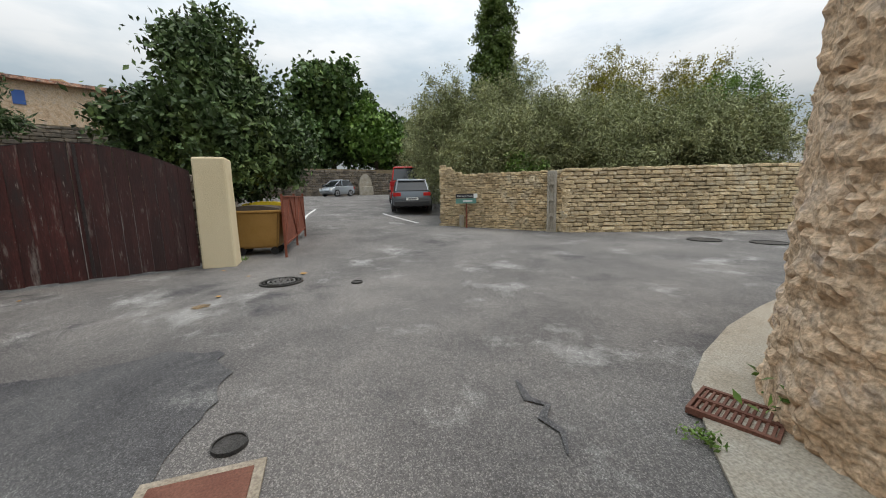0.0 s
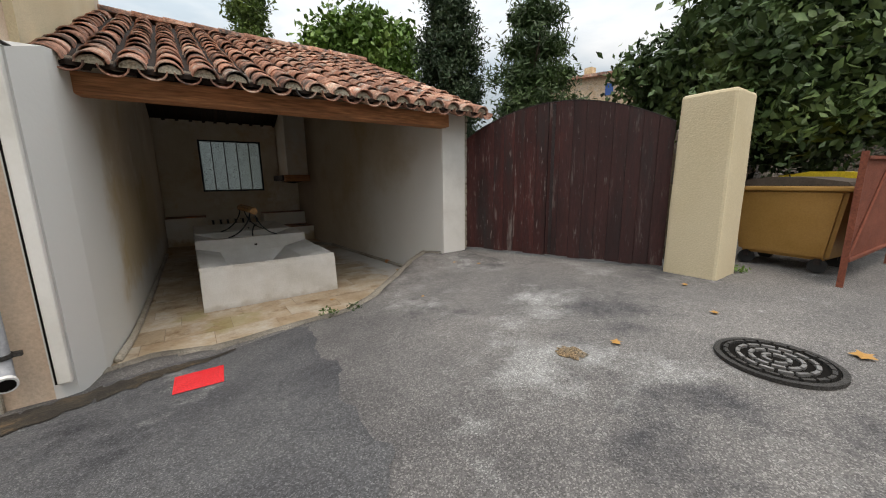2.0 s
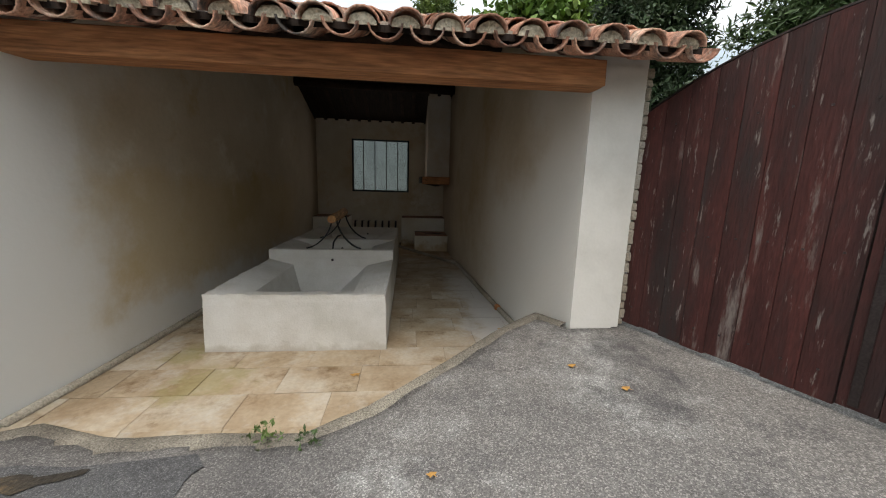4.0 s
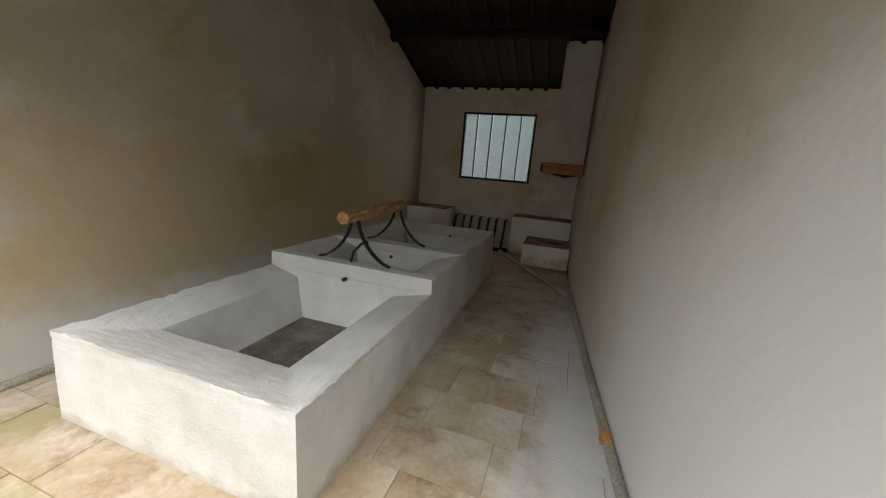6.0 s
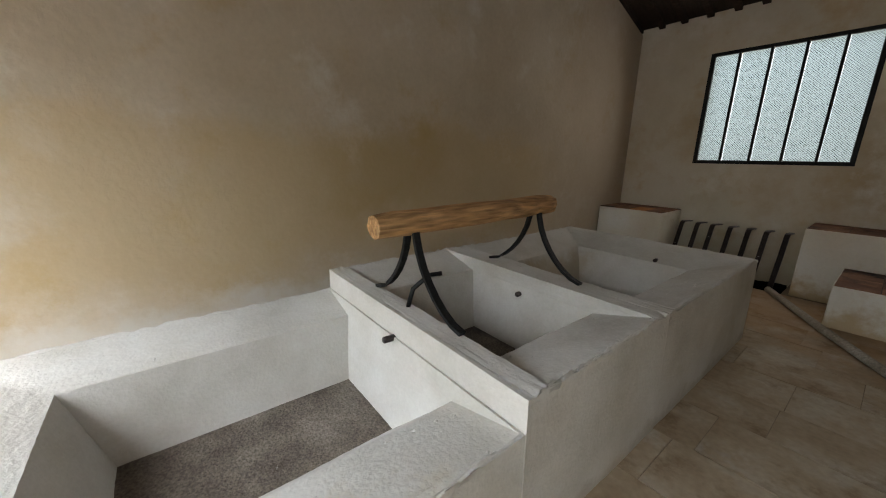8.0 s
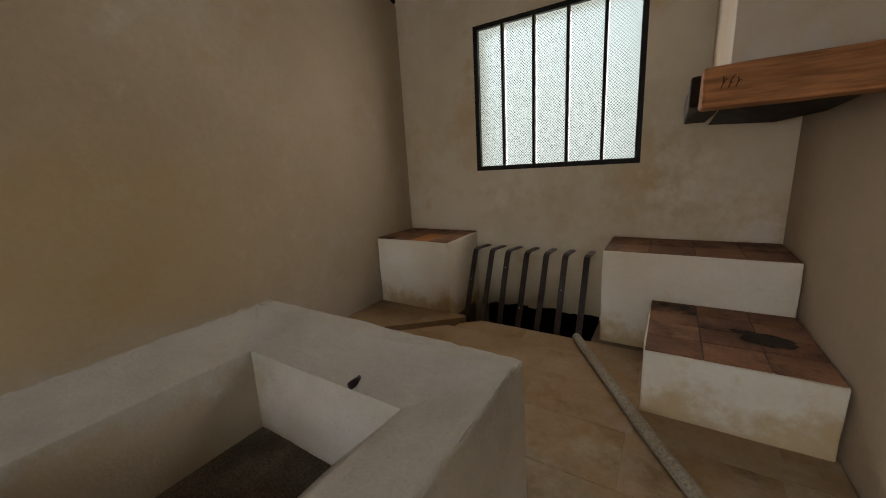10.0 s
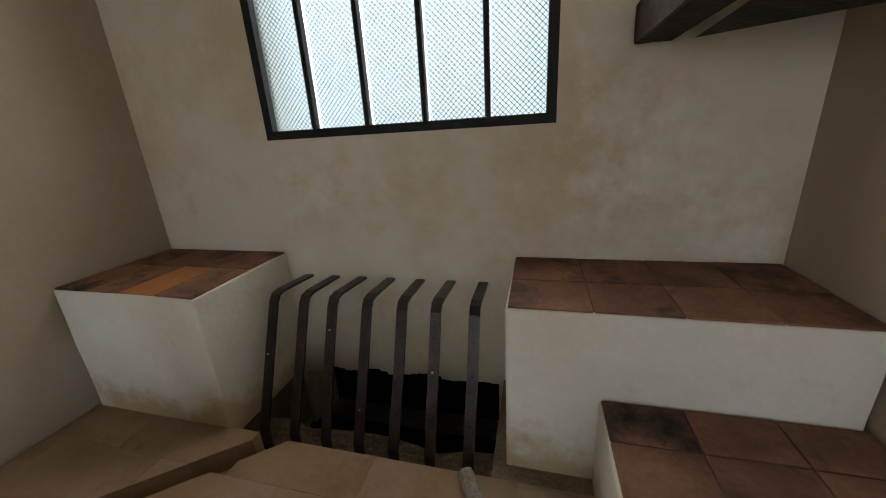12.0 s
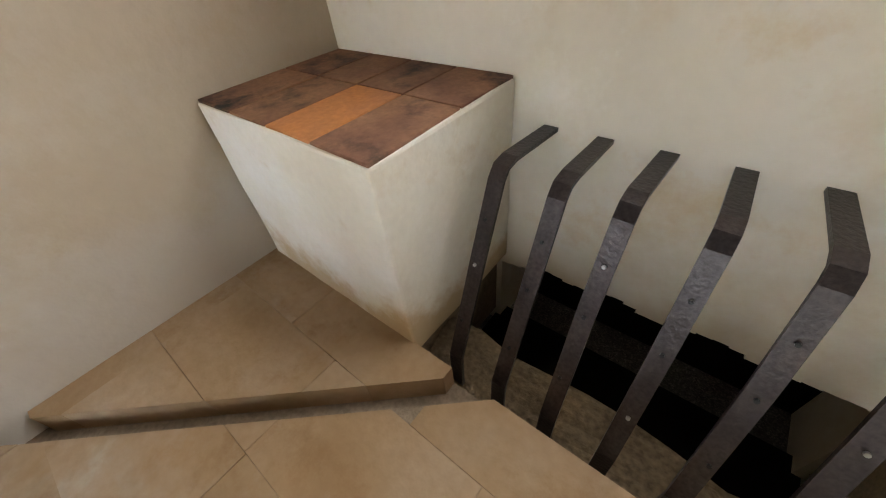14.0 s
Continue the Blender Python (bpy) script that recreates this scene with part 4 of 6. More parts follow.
hood = thing("chimney_hood", (0.9, 6.1, 1.6), "beige rendered chimney hood on a timber mantel", "chimney")
part("hood_body", boxed(0.665, 1.20, 5.49, BACK - 0.002, 1.78, 3.95), PLASTER_IN, hood)
part("mantel", roughen(boxed(0.555, 1.208, 5.35, 5.50, 1.625, 1.80, bevel=0.015), 0.006, cuts=3, scale=5), OLD_WOOD, hood, "reddish timber mantel beam")
part("side_mantel", roughen(boxed(0.515, 0.66, 5.505, BACK - 0.002, 1.65, 1.795, bevel=0.012), 0.006, cuts=3, scale=5), DARK_WOOD, hood, "dark timber side beam")
# sheet under the hood, near black all over
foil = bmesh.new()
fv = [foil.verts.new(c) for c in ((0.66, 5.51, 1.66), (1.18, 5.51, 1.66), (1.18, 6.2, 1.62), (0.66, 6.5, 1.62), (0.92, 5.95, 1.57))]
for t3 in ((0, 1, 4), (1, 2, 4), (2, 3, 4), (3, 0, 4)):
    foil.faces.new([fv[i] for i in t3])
part("flue_sheet", foil, SOOT_AND_DARK, hood, "near-black sheet closing the flue")
scr = bmesh.new()
for i in range(6):
    xs_ = 0.625 + i * 0.013
    tube(scr, [(xs_, 5.343, 1.70 + 0.02 * (i % 2)), (xs_ + 0.008 * (-1) ** i, 5.342, 1.725), (xs_ + 0.006, 5.343, 1.75 - 0.012 * (i % 3))], 0.0016, 4)
part("scrawl", scr, BLACK, hood, "illegible dark scrawl")


# ---- roof tiles ----
def canal_tile(r0, r1, length, up):
    bm = bmesh.new()
    rings = []
    for k, (r, yv) in enumerate(((r0, 0), (r1, length))):
        for th in (0, 0.014):
            rings.append([bm.verts.new(((r + th) * math.cos(a), yv, up * (r + th) * 0.85 * math.sin(a))) for a in (math.pi * i / 7 for i in range(8))])
    a, b, c, d = rings
    for i in range(7):
        bm.faces.new((b[i], b[i + 1], d[i + 1], d[i]))
        bm.faces.new((a[i + 1], a[i], c[i], c[i + 1]))
        bm.faces.new((a[i], a[i + 1], b[i + 1], b[i]))
    return bm


roof_tiles = structure("roof", boxed(-2.6, 2.15, -0.80, -0.78, roof_z(-0.8) + 0.041, roof_z(-0.8) + 0.06), CONCRETE, "weathered terracotta canal-tile roof with lichen", "roof")
cover_me = mesh_of("canal_tile", canal_tile(0.098, 0.082, 0.42, 1), ROOF_TILE, True)
under_me = mesh_of("channel_tile", canal_tile(0.095, 0.110, 0.42, -1), ROOF_TILE, True)
pitch = math.atan(0.41)
rc = random.Random(11)
NCOL, NROW = 18, 14
for i in range(NCOL):
    x = -2.44 + i * 0.264
    for j in range(NROW):
        yv = -0.93 + j * 0.327
        for me, lift, dx in ((cover_me, 0.115, 0), (under_me, 0.125, 0.132)):
            if me is under_me and j > 2:
                continue
            o = new("roof_tile", me)
            o.parent = roof_tiles
            xx = x + dx + rc.uniform(-0.012, 0.012)
            o.matrix_basis = pose(xx, yv + rc.uniform(-0.02, 0.02), roof_z(yv) + lift - 0.07 + rc.uniform(-0.006, 0.008), math.degrees(pitch) - 2.5 + rc.uniform(-1.5, 1.5), rc.uniform(-4, 4), rc.uniform(-2.5, 2.5))
for i in range(NCOL):
    xx = -2.44 + i * 0.264
    plug = bmesh.new()
    rim = [(xx + 0.088 * math.cos(math.pi * k / 9), roof_z(-0.9) + 0.035 + 0.070 * math.sin(math.pi * k / 9) * (1 + 0.15 * noise.noise(Vector((i, k, 1))))) for k in range(10)]
    fr_ = [plug.verts.new((a, -0.905 + 0.02 * noise.noise(Vector((a * 20, b * 20, 3))), b)) for a, b in rim]
    bk_ = [plug.verts.new((a, -0.80, b + 0.03)) for a, b in rim]
    plug.faces.new(fr_)
    plug.faces.new(bk_[::-1])
    for k in range(10):
        plug.faces.new((fr_[(k + 1) % 10], fr_[k], bk_[k], bk_[(k + 1) % 10]))
    part("mortar_plug", plug, EAVE_MORTAR, roof_tiles)
ridge = thing("ridge_cap", (-0.2, 3.6, 4.3), "row of terracotta ridge tiles along the roof", "ridge")
for i in range(11):
    o = new("ridge_tile", cover_me)
    o.parent = ridge
    o.matrix_basis = Matrix.Translation((0.2, -3.6, -4.3)) @ pose(-2.5 + i * 0.43, 3.62, roof_z(3.6) + 0.08, 0, 0, -90) @ Matrix.Diagonal((1.4, 1.1, 1.3, 1))


# ---- the house beside it ----
house = structure("house_wall", boxed(-10, -2.60, -1.50, 4.75, -0.2, 9.0), HOUSE_RENDER, "pink-beige rendered house beside the wash-house", "house")
hs = bmesh.new()
for y0, y1 in zip(steps(-0.9, 3.6, 0.3), steps(-0.6, 3.9, 0.3)):
    prism(hs, [(-2.60, y0), (-2.545, y0), (-2.545, y1), (-2.60, y1)], lambda x, yv: roof_z(yv) + 0.02, lambda x, yv: roof_z(yv) + 0.42)
part("flashing_band", hs, CREAM, house, "paler mortar band above the roof")
PX, PY = -2.80, -1.63
dp = thing("downpipe", (PX, PY, 0.2), "grey metal downpipe with rusty collar, clamps and paint marks", "downpipe")
part("lower_pipe", tube(bmesh.new(), [(PX, PY, 1.30), (PX, PY, 0.46), (PX + 0.005, PY - 0.02, 0.38), (PX + 0.02, PY - 0.07, 0.33), (PX + 0.04, PY - 0.13, 0.31)], 0.052, 14), ZINC, dp, smooth=True)
part("outlet", tube(bmesh.new(), [(PX + 0.036, PY - 0.12, 0.313), (PX + 0.046, PY - 0.15, 0.305)], 0.058, 14), PLATE_WHITE, dp, "white plastic outlet ring")
# black disc painted in for the shaded inside of the pipe
part("outlet_dark_disc", tube(bmesh.new(), [(PX + 0.046, PY - 0.150, 0.305), (PX + 0.047, PY - 0.153, 0.304)], 0.046, 14), BLACK, dp)
part("middle_pipe", tube(bmesh.new(), [(PX, PY, 2.34), (PX, PY, 1.36)], 0.055, 14), ZINC, dp, smooth=True)
part("collar", tube(bmesh.new(), [(PX, PY, 1.30), (PX, PY, 1.315), (PX, PY, 1.35), (PX, PY, 1.42)], [0.066, 0.066, 0.058, 0.058], 14), RUST_STEEL, dp, "rusty iron collar")
part("upper_pipe", tube(bmesh.new(), [(PX, PY, 6.5), (PX, PY, 2.34)], 0.05, 14), BLUE_PIPE, dp, "blue-grey upper pipe", smooth=True)
for z in (2.30, 1.19, 0.44):
    clamp = bmesh.new()
    tube(clamp, [(PX, PY, z), (PX, PY, z + 0.03)], 0.064, 14)
    box(clamp, PX + 0.055, PX + 0.10, PY - 0.008, PY + 0.03, z, z + 0.03)
    part("clamp", clamp, CAST_IRON, dp, "grey iron pipe clamp")
red_x = bmesh.new()
for s in (-1, 1):
    tube(red_x, [(PX - 0.035 * s, PY - 0.056, 1.235), (PX + 0.035 * s, PY - 0.056, 1.295)], 0.006, flat=(0.006, 0.018))
part("painted_cross", red_x, RED_PAINT, dp, "small red painted cross")
star = bmesh.new()
for a in (35, 100, 150):
    c, s = math.cos(radians(a)) * 0.035, math.sin(radians(a)) * 0.055
    tube(star, [(PX + 0.01 - c, PY - 0.058, 1.88 - s), (PX + 0.01 + c, PY - 0.058, 1.88 + s)], 0.005, flat=(0.006, 0.014))
part("painted_star", star, YELLOW, dp, "small yellow paint mark")
structure("corner_bead", boxed(-2.575, -2.495, -1.62, -1.555, 0.16, 6.0, bevel=0.012), PLASTER_WHITE, "white square casing up the wall corner", "casing")
# thin black strip draws the shade of the open joint
structure("casing_gap_strip", boxed(-2.590, -2.577, -1.60, -1.505, 0.16, 6.0), BLACK, "black strip painting the dark of the joint beside the casing", "joint")
plinth = structure("plinth", boxed(-9.9, -2.87, -1.545, -1.503, -0.1, 0.86, bevel=0.006), CONCRETE, "grey cement plinth along the house foot", "plinth")
part("cover_panel", boxed(-3.60, -2.92, -1.572, -1.547, 0.47, 0.80, bevel=0.01), CONCRETE, plinth, "flat grey cover panel")
part("ledge", boxed(-9.9, -2.86, -1.56, -1.547, 0.30, 0.335, bevel=0.004), CONCRETE, plinth)
structure("wall_capping", tube(bmesh.new(), [(-2.50, -1.54, 2.47), (-2.47, -1.2, 2.49), (-2.44, -0.95, 2.53)], 0.012, 6), CAST_IRON, "thin dark capping strip on the wall head", "capping")

# broken stones at the outer edge of the pier
ps = random.Random(31)
quoin = thing("stone_quoin", (2.14, -0.36, 0.42), "ragged pale stones at the unrendered edge of the pier", "stonework")
zq_ = 0.44
while zq_ < 2.5:
    hq = ps.uniform(0.06, 0.13)
    wq = ps.uniform(0.02, 0.07)
    part("stone", roughen(boxed(2.09, 2.11 + wq, -0.46, -0.30, zq_, zq_ + hq - 0.008, bevel=0.012), 0.012, cuts=1, scale=14), CONCRETE, quoin)
    zq_ += hq

# ---- gate and its pillar ----
gate = thing("wooden_gate", (2.6, -1.8, 0.44), "tall arched double plank gate in peeling dark red paint", "gate")
ga, gb = Vector((2.13, -0.44)), Vector((3.15, -3.12))
gd = (gb - ga).normalized()
gl = (gb - ga).length
gang = math.atan2(gd.y, gd.x)
NP = 17
for i in range(NP):
    u0, u1 = gl * i / NP, gl * (i + 1) / NP
    def top(u):
        return 2.22 + 0.40 * (1 - ((u - gl * 0.5) / (gl * 0.5)) ** 2)
    bm = bmesh.new()
    M = Matrix.Translation((ga.x, ga.y, 0)) @ Matrix.Rotation(gang, 4, "Z")
    a, b = u0 + (0.008 if i == NP // 2 else 0.0015), u1 - 0.0015
    zb = 0.47 + 0.01 * math.sin(i * 1.7)
    vs = [bm.verts.new(M @ Vector(c)) for c in ((a, 0, zb), (b, 0, zb), (b, 0, top(b)), (a, 0, top(a)), (a, 0.045, zb), (b, 0.045, zb), (b, 0.045, top(b)), (a, 0.045, top(a)))]
    for f_ in ((0, 1, 2, 3), (7, 6, 5, 4), (0, 4, 5, 1), (1, 5, 6, 2), (2, 6, 7, 3), (3, 7, 4, 0)):
        bm.faces.new([vs[k] for k in f_])
    bmesh.ops.bevel(bm, geom=bm.edges[:], offset=0.0018, segments=1, affect="EDGES")
    part("plank", bm, GATE_WOOD, gate)
M = Matrix.Translation((ga.x, ga.y, 0)) @ Matrix.Rotation(gang, 4, "Z")
part("meeting_strip", boxed(gl / 2 - 0.03, gl / 2 + 0.012, -0.014, -0.001, 0.50, 2.60, bevel=0.003, m=M), IRON, gate)
for zz in (2.10, 1.30, 0.62):
    for i in range(0, NP):
        part("nail", boxed(gl * (i + 0.5) / NP - 0.006, gl * (i + 0.5) / NP + 0.006, -0.005, 0.001, zz + 0.01 * (i % 3), zz + 0.012 + 0.01 * (i % 3), m=M), IRON, gate)
cap = bmesh.new()
tube(cap, [M @ Vector((gl * i / 24, 0.022, 2.22 + 0.40 * (1 - ((gl * i / 24 - gl * 0.5) / (gl * 0.5)) ** 2) + 0.006)) for i in range(25)], 0.02, flat=(0.05, 0.012))
part("cap_strip", cap, IRON, gate, "thin rusty strip along the arch")

pl = thing("gate_pillar", (3.3, -3.45, 0.43), "cream rendered square gate pillar with soft edges", "pillar")
bm = boxed(3.06, 3.62, -3.72, -3.18, 0.36, 2.48, bevel=0.035)
for v in bm.verts:
    k = 1 + 0.05 * (2.43 - v.co.z) / 2.0
    v.co.x, v.co.y = 3.34 + (v.co.x - 3.34) * k, -3.45 + (v.co.y + 3.45) * k
part("shaft", roughen(bm, 0.006, cuts=4, scale=3), CREAM, pl, smooth=False)


# ---- rubble walls ----
def stone_mesh(seed, material):
    r = random.Random(seed)
    bm = bmesh.new()
    bmesh.ops.create_cube(bm, size=1)
    bmesh.ops.bevel(bm, geom=bm.edges[:], offset=0.13, segments=1, affect="EDGES")
    for v in bm.verts:
        v.co += Vector((r.uniform(-0.07, 0.07), r.uniform(-0.07, 0.07), r.uniform(-0.07, 0.07)))
    return mesh_of("rubble_stone", bm, material)


def rubble(owner, p0, p1, zlo, zhi, course, lengths, material, limit, depth=0.16, seed=1, name="stone"):
    """Stones in rough courses on the face of a wall, from p0 to p1; the first ones are objects, the rest one mesh."""
    r = random.Random(seed)
    kinds = [stone_mesh(seed * 10 + i, material) for i in range(7)]
    a, b = Vector(p0), Vector(p1)
    d = (b - a)
    ln = d.length
    d.normalize()
    ang = math.atan2(d.y, d.x)
    todo = []
    lo_min = min(zlo(a.x, a.y), zlo(b.x, b.y))
    hi_max = max(zhi(0), zhi(ln))
    z = lo_min
    while z < hi_max:
        h = r.uniform(*course)
        u = -r.random() * 0.2
        while u < ln:
            w = r.uniform(*lengths)
            um = min(max(u + w / 2, 0.02), ln - 0.02)
            c = a + d * um
            if zlo(c.x, c.y) - h < z < zhi(um) - h * 0.4:
                hh = h * r.uniform(0.75, 1.0)
                todo.append((um, pose(c.x, c.y, z + h / 2 + r.uniform(-0.012, 0.012), r.uniform(-3, 3), r.uniform(-3, 3), math.degrees(ang) + r.uniform(-3, 3)) @ Matrix.Diagonal((w * 0.96, depth * r.uniform(0.75, 1.15), hh * 0.97, 1)), r.choice(kinds)))
            u += w
        z += h
    todo.sort(key=lambda q: q[0])
    for _, m, me in todo[:limit]:
        o = new(name, me)
        o.parent = owner
        o.matrix_basis = owner.matrix_world.inverted() @ m
    vs, fs = [], []
    for _, m, me in todo[limit:]:
        k = len(vs)
        vs += [tuple(m @ v.co) for v in me.vertices]
        fs += [tuple(k + i for i in f_.vertices) for f_ in me.polygons]
    if vs:
        me = bpy.data.meshes.new("rubble_stones")
        me.from_pydata(vs, [], fs)
        me.materials.append(material)
        o = new("rubble_stones", me)
        o.parent = owner
        o.matrix_parent_inverse = owner.matrix_world.inverted()
        tagged(o, kind="stuff")


def backing(p0, p1, t_, z0, z1):
    a, b = Vector(p0), Vector(p1)
    n_ = Vector((-(b - a).y, (b - a).x)).normalized() * t_
    return prism(bmesh.new(), [tuple(a), tuple(b), tuple(b + n_), tuple(a + n_)], z0, z1)


def wall_thing(name, p0, p1, t_, z0, z1, label):
    return structure(name, backing(p0, p1, t_, z0, z1), MORTAR, label, "wall")


RW = [(7.9, -9.75), (4.75, -12.75), (1.9, -19.5)]
garden_a = wall_thing("wall_garden", RW[0], RW[1], 0.45, 0.2, 2.36, "dry-laid rubble limestone garden wall, ochre and grey")
garden_b = wall_thing("wall_garden_far", RW[1], RW[2], 0.45, 0.0, 2.36, "rubble limestone garden wall curving along the street")
garden_c = wall_thing("wall_garden_side", (12.5, -12.6), RW[0], 0.45, 0.2, 2.5, "rubble limestone wall beside the parking bay")
rubble(garden_a, RW[0], RW[1], lambda x, y: ground_z(x, y), lambda u: 2.80 - 0.42 * min(1, u / 0.9), (0.045, 0.105), (0.07, 0.26), STONE, 300, seed=2)
rubble(garden_b, RW[1], RW[2], lambda x, y: ground_z(x, y), lambda u: 2.40, (0.07, 0.16), (0.12, 0.42), STONE, 300, seed=3)
rubble(garden_c, RW[0], (12.5, -12.6), lambda x, y: ground_z(x, y), lambda u: 2.8, (0.10, 0.2), (0.2, 0.5), STONE, 60, seed=4)
pila = thing("concrete_post", (4.9, -12.55, 0.45), "grey concrete post with recessed niches set in the garden wall", "post")
d_ = (Vector(RW[1]) - Vector(RW[0])).normalized()
Mp = Matrix.Translation((5.0, -12.45, 0)) @ Matrix.Rotation(math.atan2(d_.y, d_.x), 4, "Z")
part("stile", boxed(-0.14, -0.07, 0.0, -0.16, 0.35, 2.40, m=Mp), CONCRETE, pila)
part("stile", boxed(0.07, 0.14, 0.0, -0.16, 0.35, 2.40, m=Mp), CONCRETE, pila)
part("recess", boxed(-0.07, 0.07, 0.0, -0.10, 0.35, 2.40, m=Mp), CONCRETE, pila)
for z in (0.42, 0.95, 1.45, 1.95):
    part("rung", boxed(-0.07, 0.07, -0.10, -0.15, z, z + 0.12, m=Mp), CONCRETE, pila)

# rounded old wall at the street corner
tw = bmesh.new()
TC, TR = Vector((-4.36, -8.36)), 1.14
def outline(s):
    """A point and outward way of the plan at s metres along it."""
    if s < 4.0:
        return Vector((TC.x - 4.0 + s, TC.y + TR)), Vector((0, 1))
    arc = TR * math.pi / 2
    if s < 4.0 + arc:
        a = math.pi / 2 - (s - 4.0) / TR
        w = Vector((math.cos(a), math.sin(a)))
        return TC + w * TR, w
    return Vector((TC.x + TR, TC.y - (s - 4.0 - arc))), Vector((1, 0))
S0, S1, DS, DZ = 1.6, 8.2, 0.033, 0.033
ns, nz = int((S1 - S0) / DS), int(4.5 / DZ)
tv, tf = [], []
for i in range(ns + 1):
    p, w = outline(S0 + i * DS)
    for j in range(nz + 1):
        z = 0.2 + j * DZ
        q = Vector((S0 + i * DS, z * 1.35, 0.3))
        q += Vector((noise.noise(q * 2.1), noise.noise(q * 2.3 + Vector((5, 0, 0))), 0)) * 0.10
        dist, _ = noise.voronoi(q * 6.6)
        e = min(1.0, (dist[1] - dist[0]) * 2.6)
        bulge = 0.042 * (e if noise.noise(q * 2.9) > -0.12 else 0.25) + 0.03 * noise.noise(q * 1.7) + 0.016 * noise.noise(q * 11) + 0.012 * noise.noise(q * 26)
        lean = -0.045 * (z - 0.3) - (0.30 * max(0, z - 3.7) ** 2)
        r = p + w * (bulge + lean)
        tv.append((r.x, r.y, z + 0.02 * noise.noise(q * 9)))
for i in range(ns):
    for j in range(nz):
        k = i * (nz + 1) + j
        tf.append((k, k + nz + 1, k + nz + 2, k + 1))
t_me = bpy.data.meshes.new("wall_corner")
t_me.from_pydata(tv, [], tf)
t_me.materials.append(TOWER)
tagged(new("wall_corner", t_me), "rounded corner of an old rough rubble wall, ochre and pinkish", "wall", "", "structure")
core = bmesh.new()
cpl = []
for i in range(0, 34):
    p, w = outline(S0 + i * 0.2)
    cpl.append(tuple(p - w * 0.5))
prism(core, cpl + [(cpl[-1][0] - 2.4, cpl[-1][1]), (cpl[0][0], cpl[0][1] - 2.0)], 0, 4.0)
structure("wall_corner_core", core, MORTAR, "earth and rubble core of the corner wall", "wall")
# pale gutter slab at its foot
gs = bmesh.new()
outer = [(-4.8, -6.2), (-3.92, -6.68), (-3.62, -6.95), (-3.14, -7.455), (-2.85, -8.0), (-2.54, -8.8), (-2.3, -9.7), (-2.0, -11.2)]
inn_ = [(-4.8, -7.38), (-4.2, -7.38), (-3.8, -7.55), (-3.5, -7.86), (-3.35, -8.36), (-3.3, -9.0), (-3.3, -10.0), (-3.3, -11.2)]
ra = [(gs.verts.new((x, y, ground_z(x, y) + 0.012)), gs.verts.new((x, y, ground_z(x, y) + 0.03))) for x, y in outer]
rb2 = [gs.verts.new((x, y, ground_z(x, y) + 0.05)) for x, y in inn_]
for i in range(len(outer) - 1):
    gs.faces.new((ra[i][0], ra[i + 1][0], ra[i + 1][1], ra[i][1]))
    gs.faces.new((ra[i][1], ra[i + 1][1], rb2[i + 1], rb2[i]))
structure("gutter", gs, CONCRETE, "pale worn concrete gutter at the foot of the corner wall", "gutter")
grate = thing("drain_grate", (-3.46, -7.38, 0.4), "brown cast-iron slotted drain grate in the gutter", "drain grate")
Mg = Matrix.Translation((-3.46, -7.38, ground_z(-3.4, -7.3) + 0.036)) @ Matrix.Rotation(radians(-160), 4, "Z") @ Matrix.Diagonal((0.58, 0.88, 1, 1))
for a in ((-0.36, 0.36, -0.20, -0.17), (-0.36, 0.36, 0.17, 0.20), (-0.36, -0.33, -0.17, 0.17), (0.33, 0.36, -0.17, 0.17), (-0.33, 0.33, -0.015, 0.015)):
    part("frame_bar", boxed(*a, -0.02, 0.02, m=Mg), RUST_PLATE, grate)
for i in range(11):
    for s in (-1, 1):
        part("slat", boxed(-0.31 + i * 0.06, -0.285 + i * 0.06, -0.165 if s < 0 else 0.018, -0.018 if s < 0 else 0.165, -0.02, 0.015, m=Mg), RUST_PLATE, grate)
# no real shaft: a black plate under the slats paints its darkness
part("shaft", boxed(-0.33, 0.33, -0.17, 0.17, -0.018, -0.010, m=Mg), BLACK, grate)


# ---- covers in the street ----
def disc(bm, c, r, z0, z1, seg=40, r0=0.0):
    tops, bots = [], []
    for i in range(seg):
        a = 2 * math.pi * i / seg
        tops.append(bm.verts.new((c[0] + r * math.cos(a), c[1] + r * math.sin(a), z1)))
        bots.append(bm.verts.new((c[0] + r * math.cos(a), c[1] + r * math.sin(a), z0)))
    if r0:
        ti = [bm.verts.new((c[0] + r0 * math.cos(2 * math.pi * i / seg), c[1] + r0 * math.sin(2 * math.pi * i / seg), z1)) for i in range(seg)]
        bi = [bm.verts.new((c[0] + r0 * math.cos(2 * math.pi * i / seg), c[1] + r0 * math.sin(2 * math.pi * i / seg), z0)) for i in range(seg)]
        for i in range(seg):
            j = (i + 1) % seg
            bm.faces.new((tops[i], tops[j], ti[j], ti[i]))
            bm.faces.new((ti[i], ti[j], bi[j], bi[i]))
            bm.faces.new((tops[j], tops[i], bots[i], bots[j]))
    else:
        bm.faces.new(tops)
        for i in range(seg):
            j = (i + 1) % seg
            bm.faces.new((tops[j], tops[i], bots[i], bots[j]))
    return bm


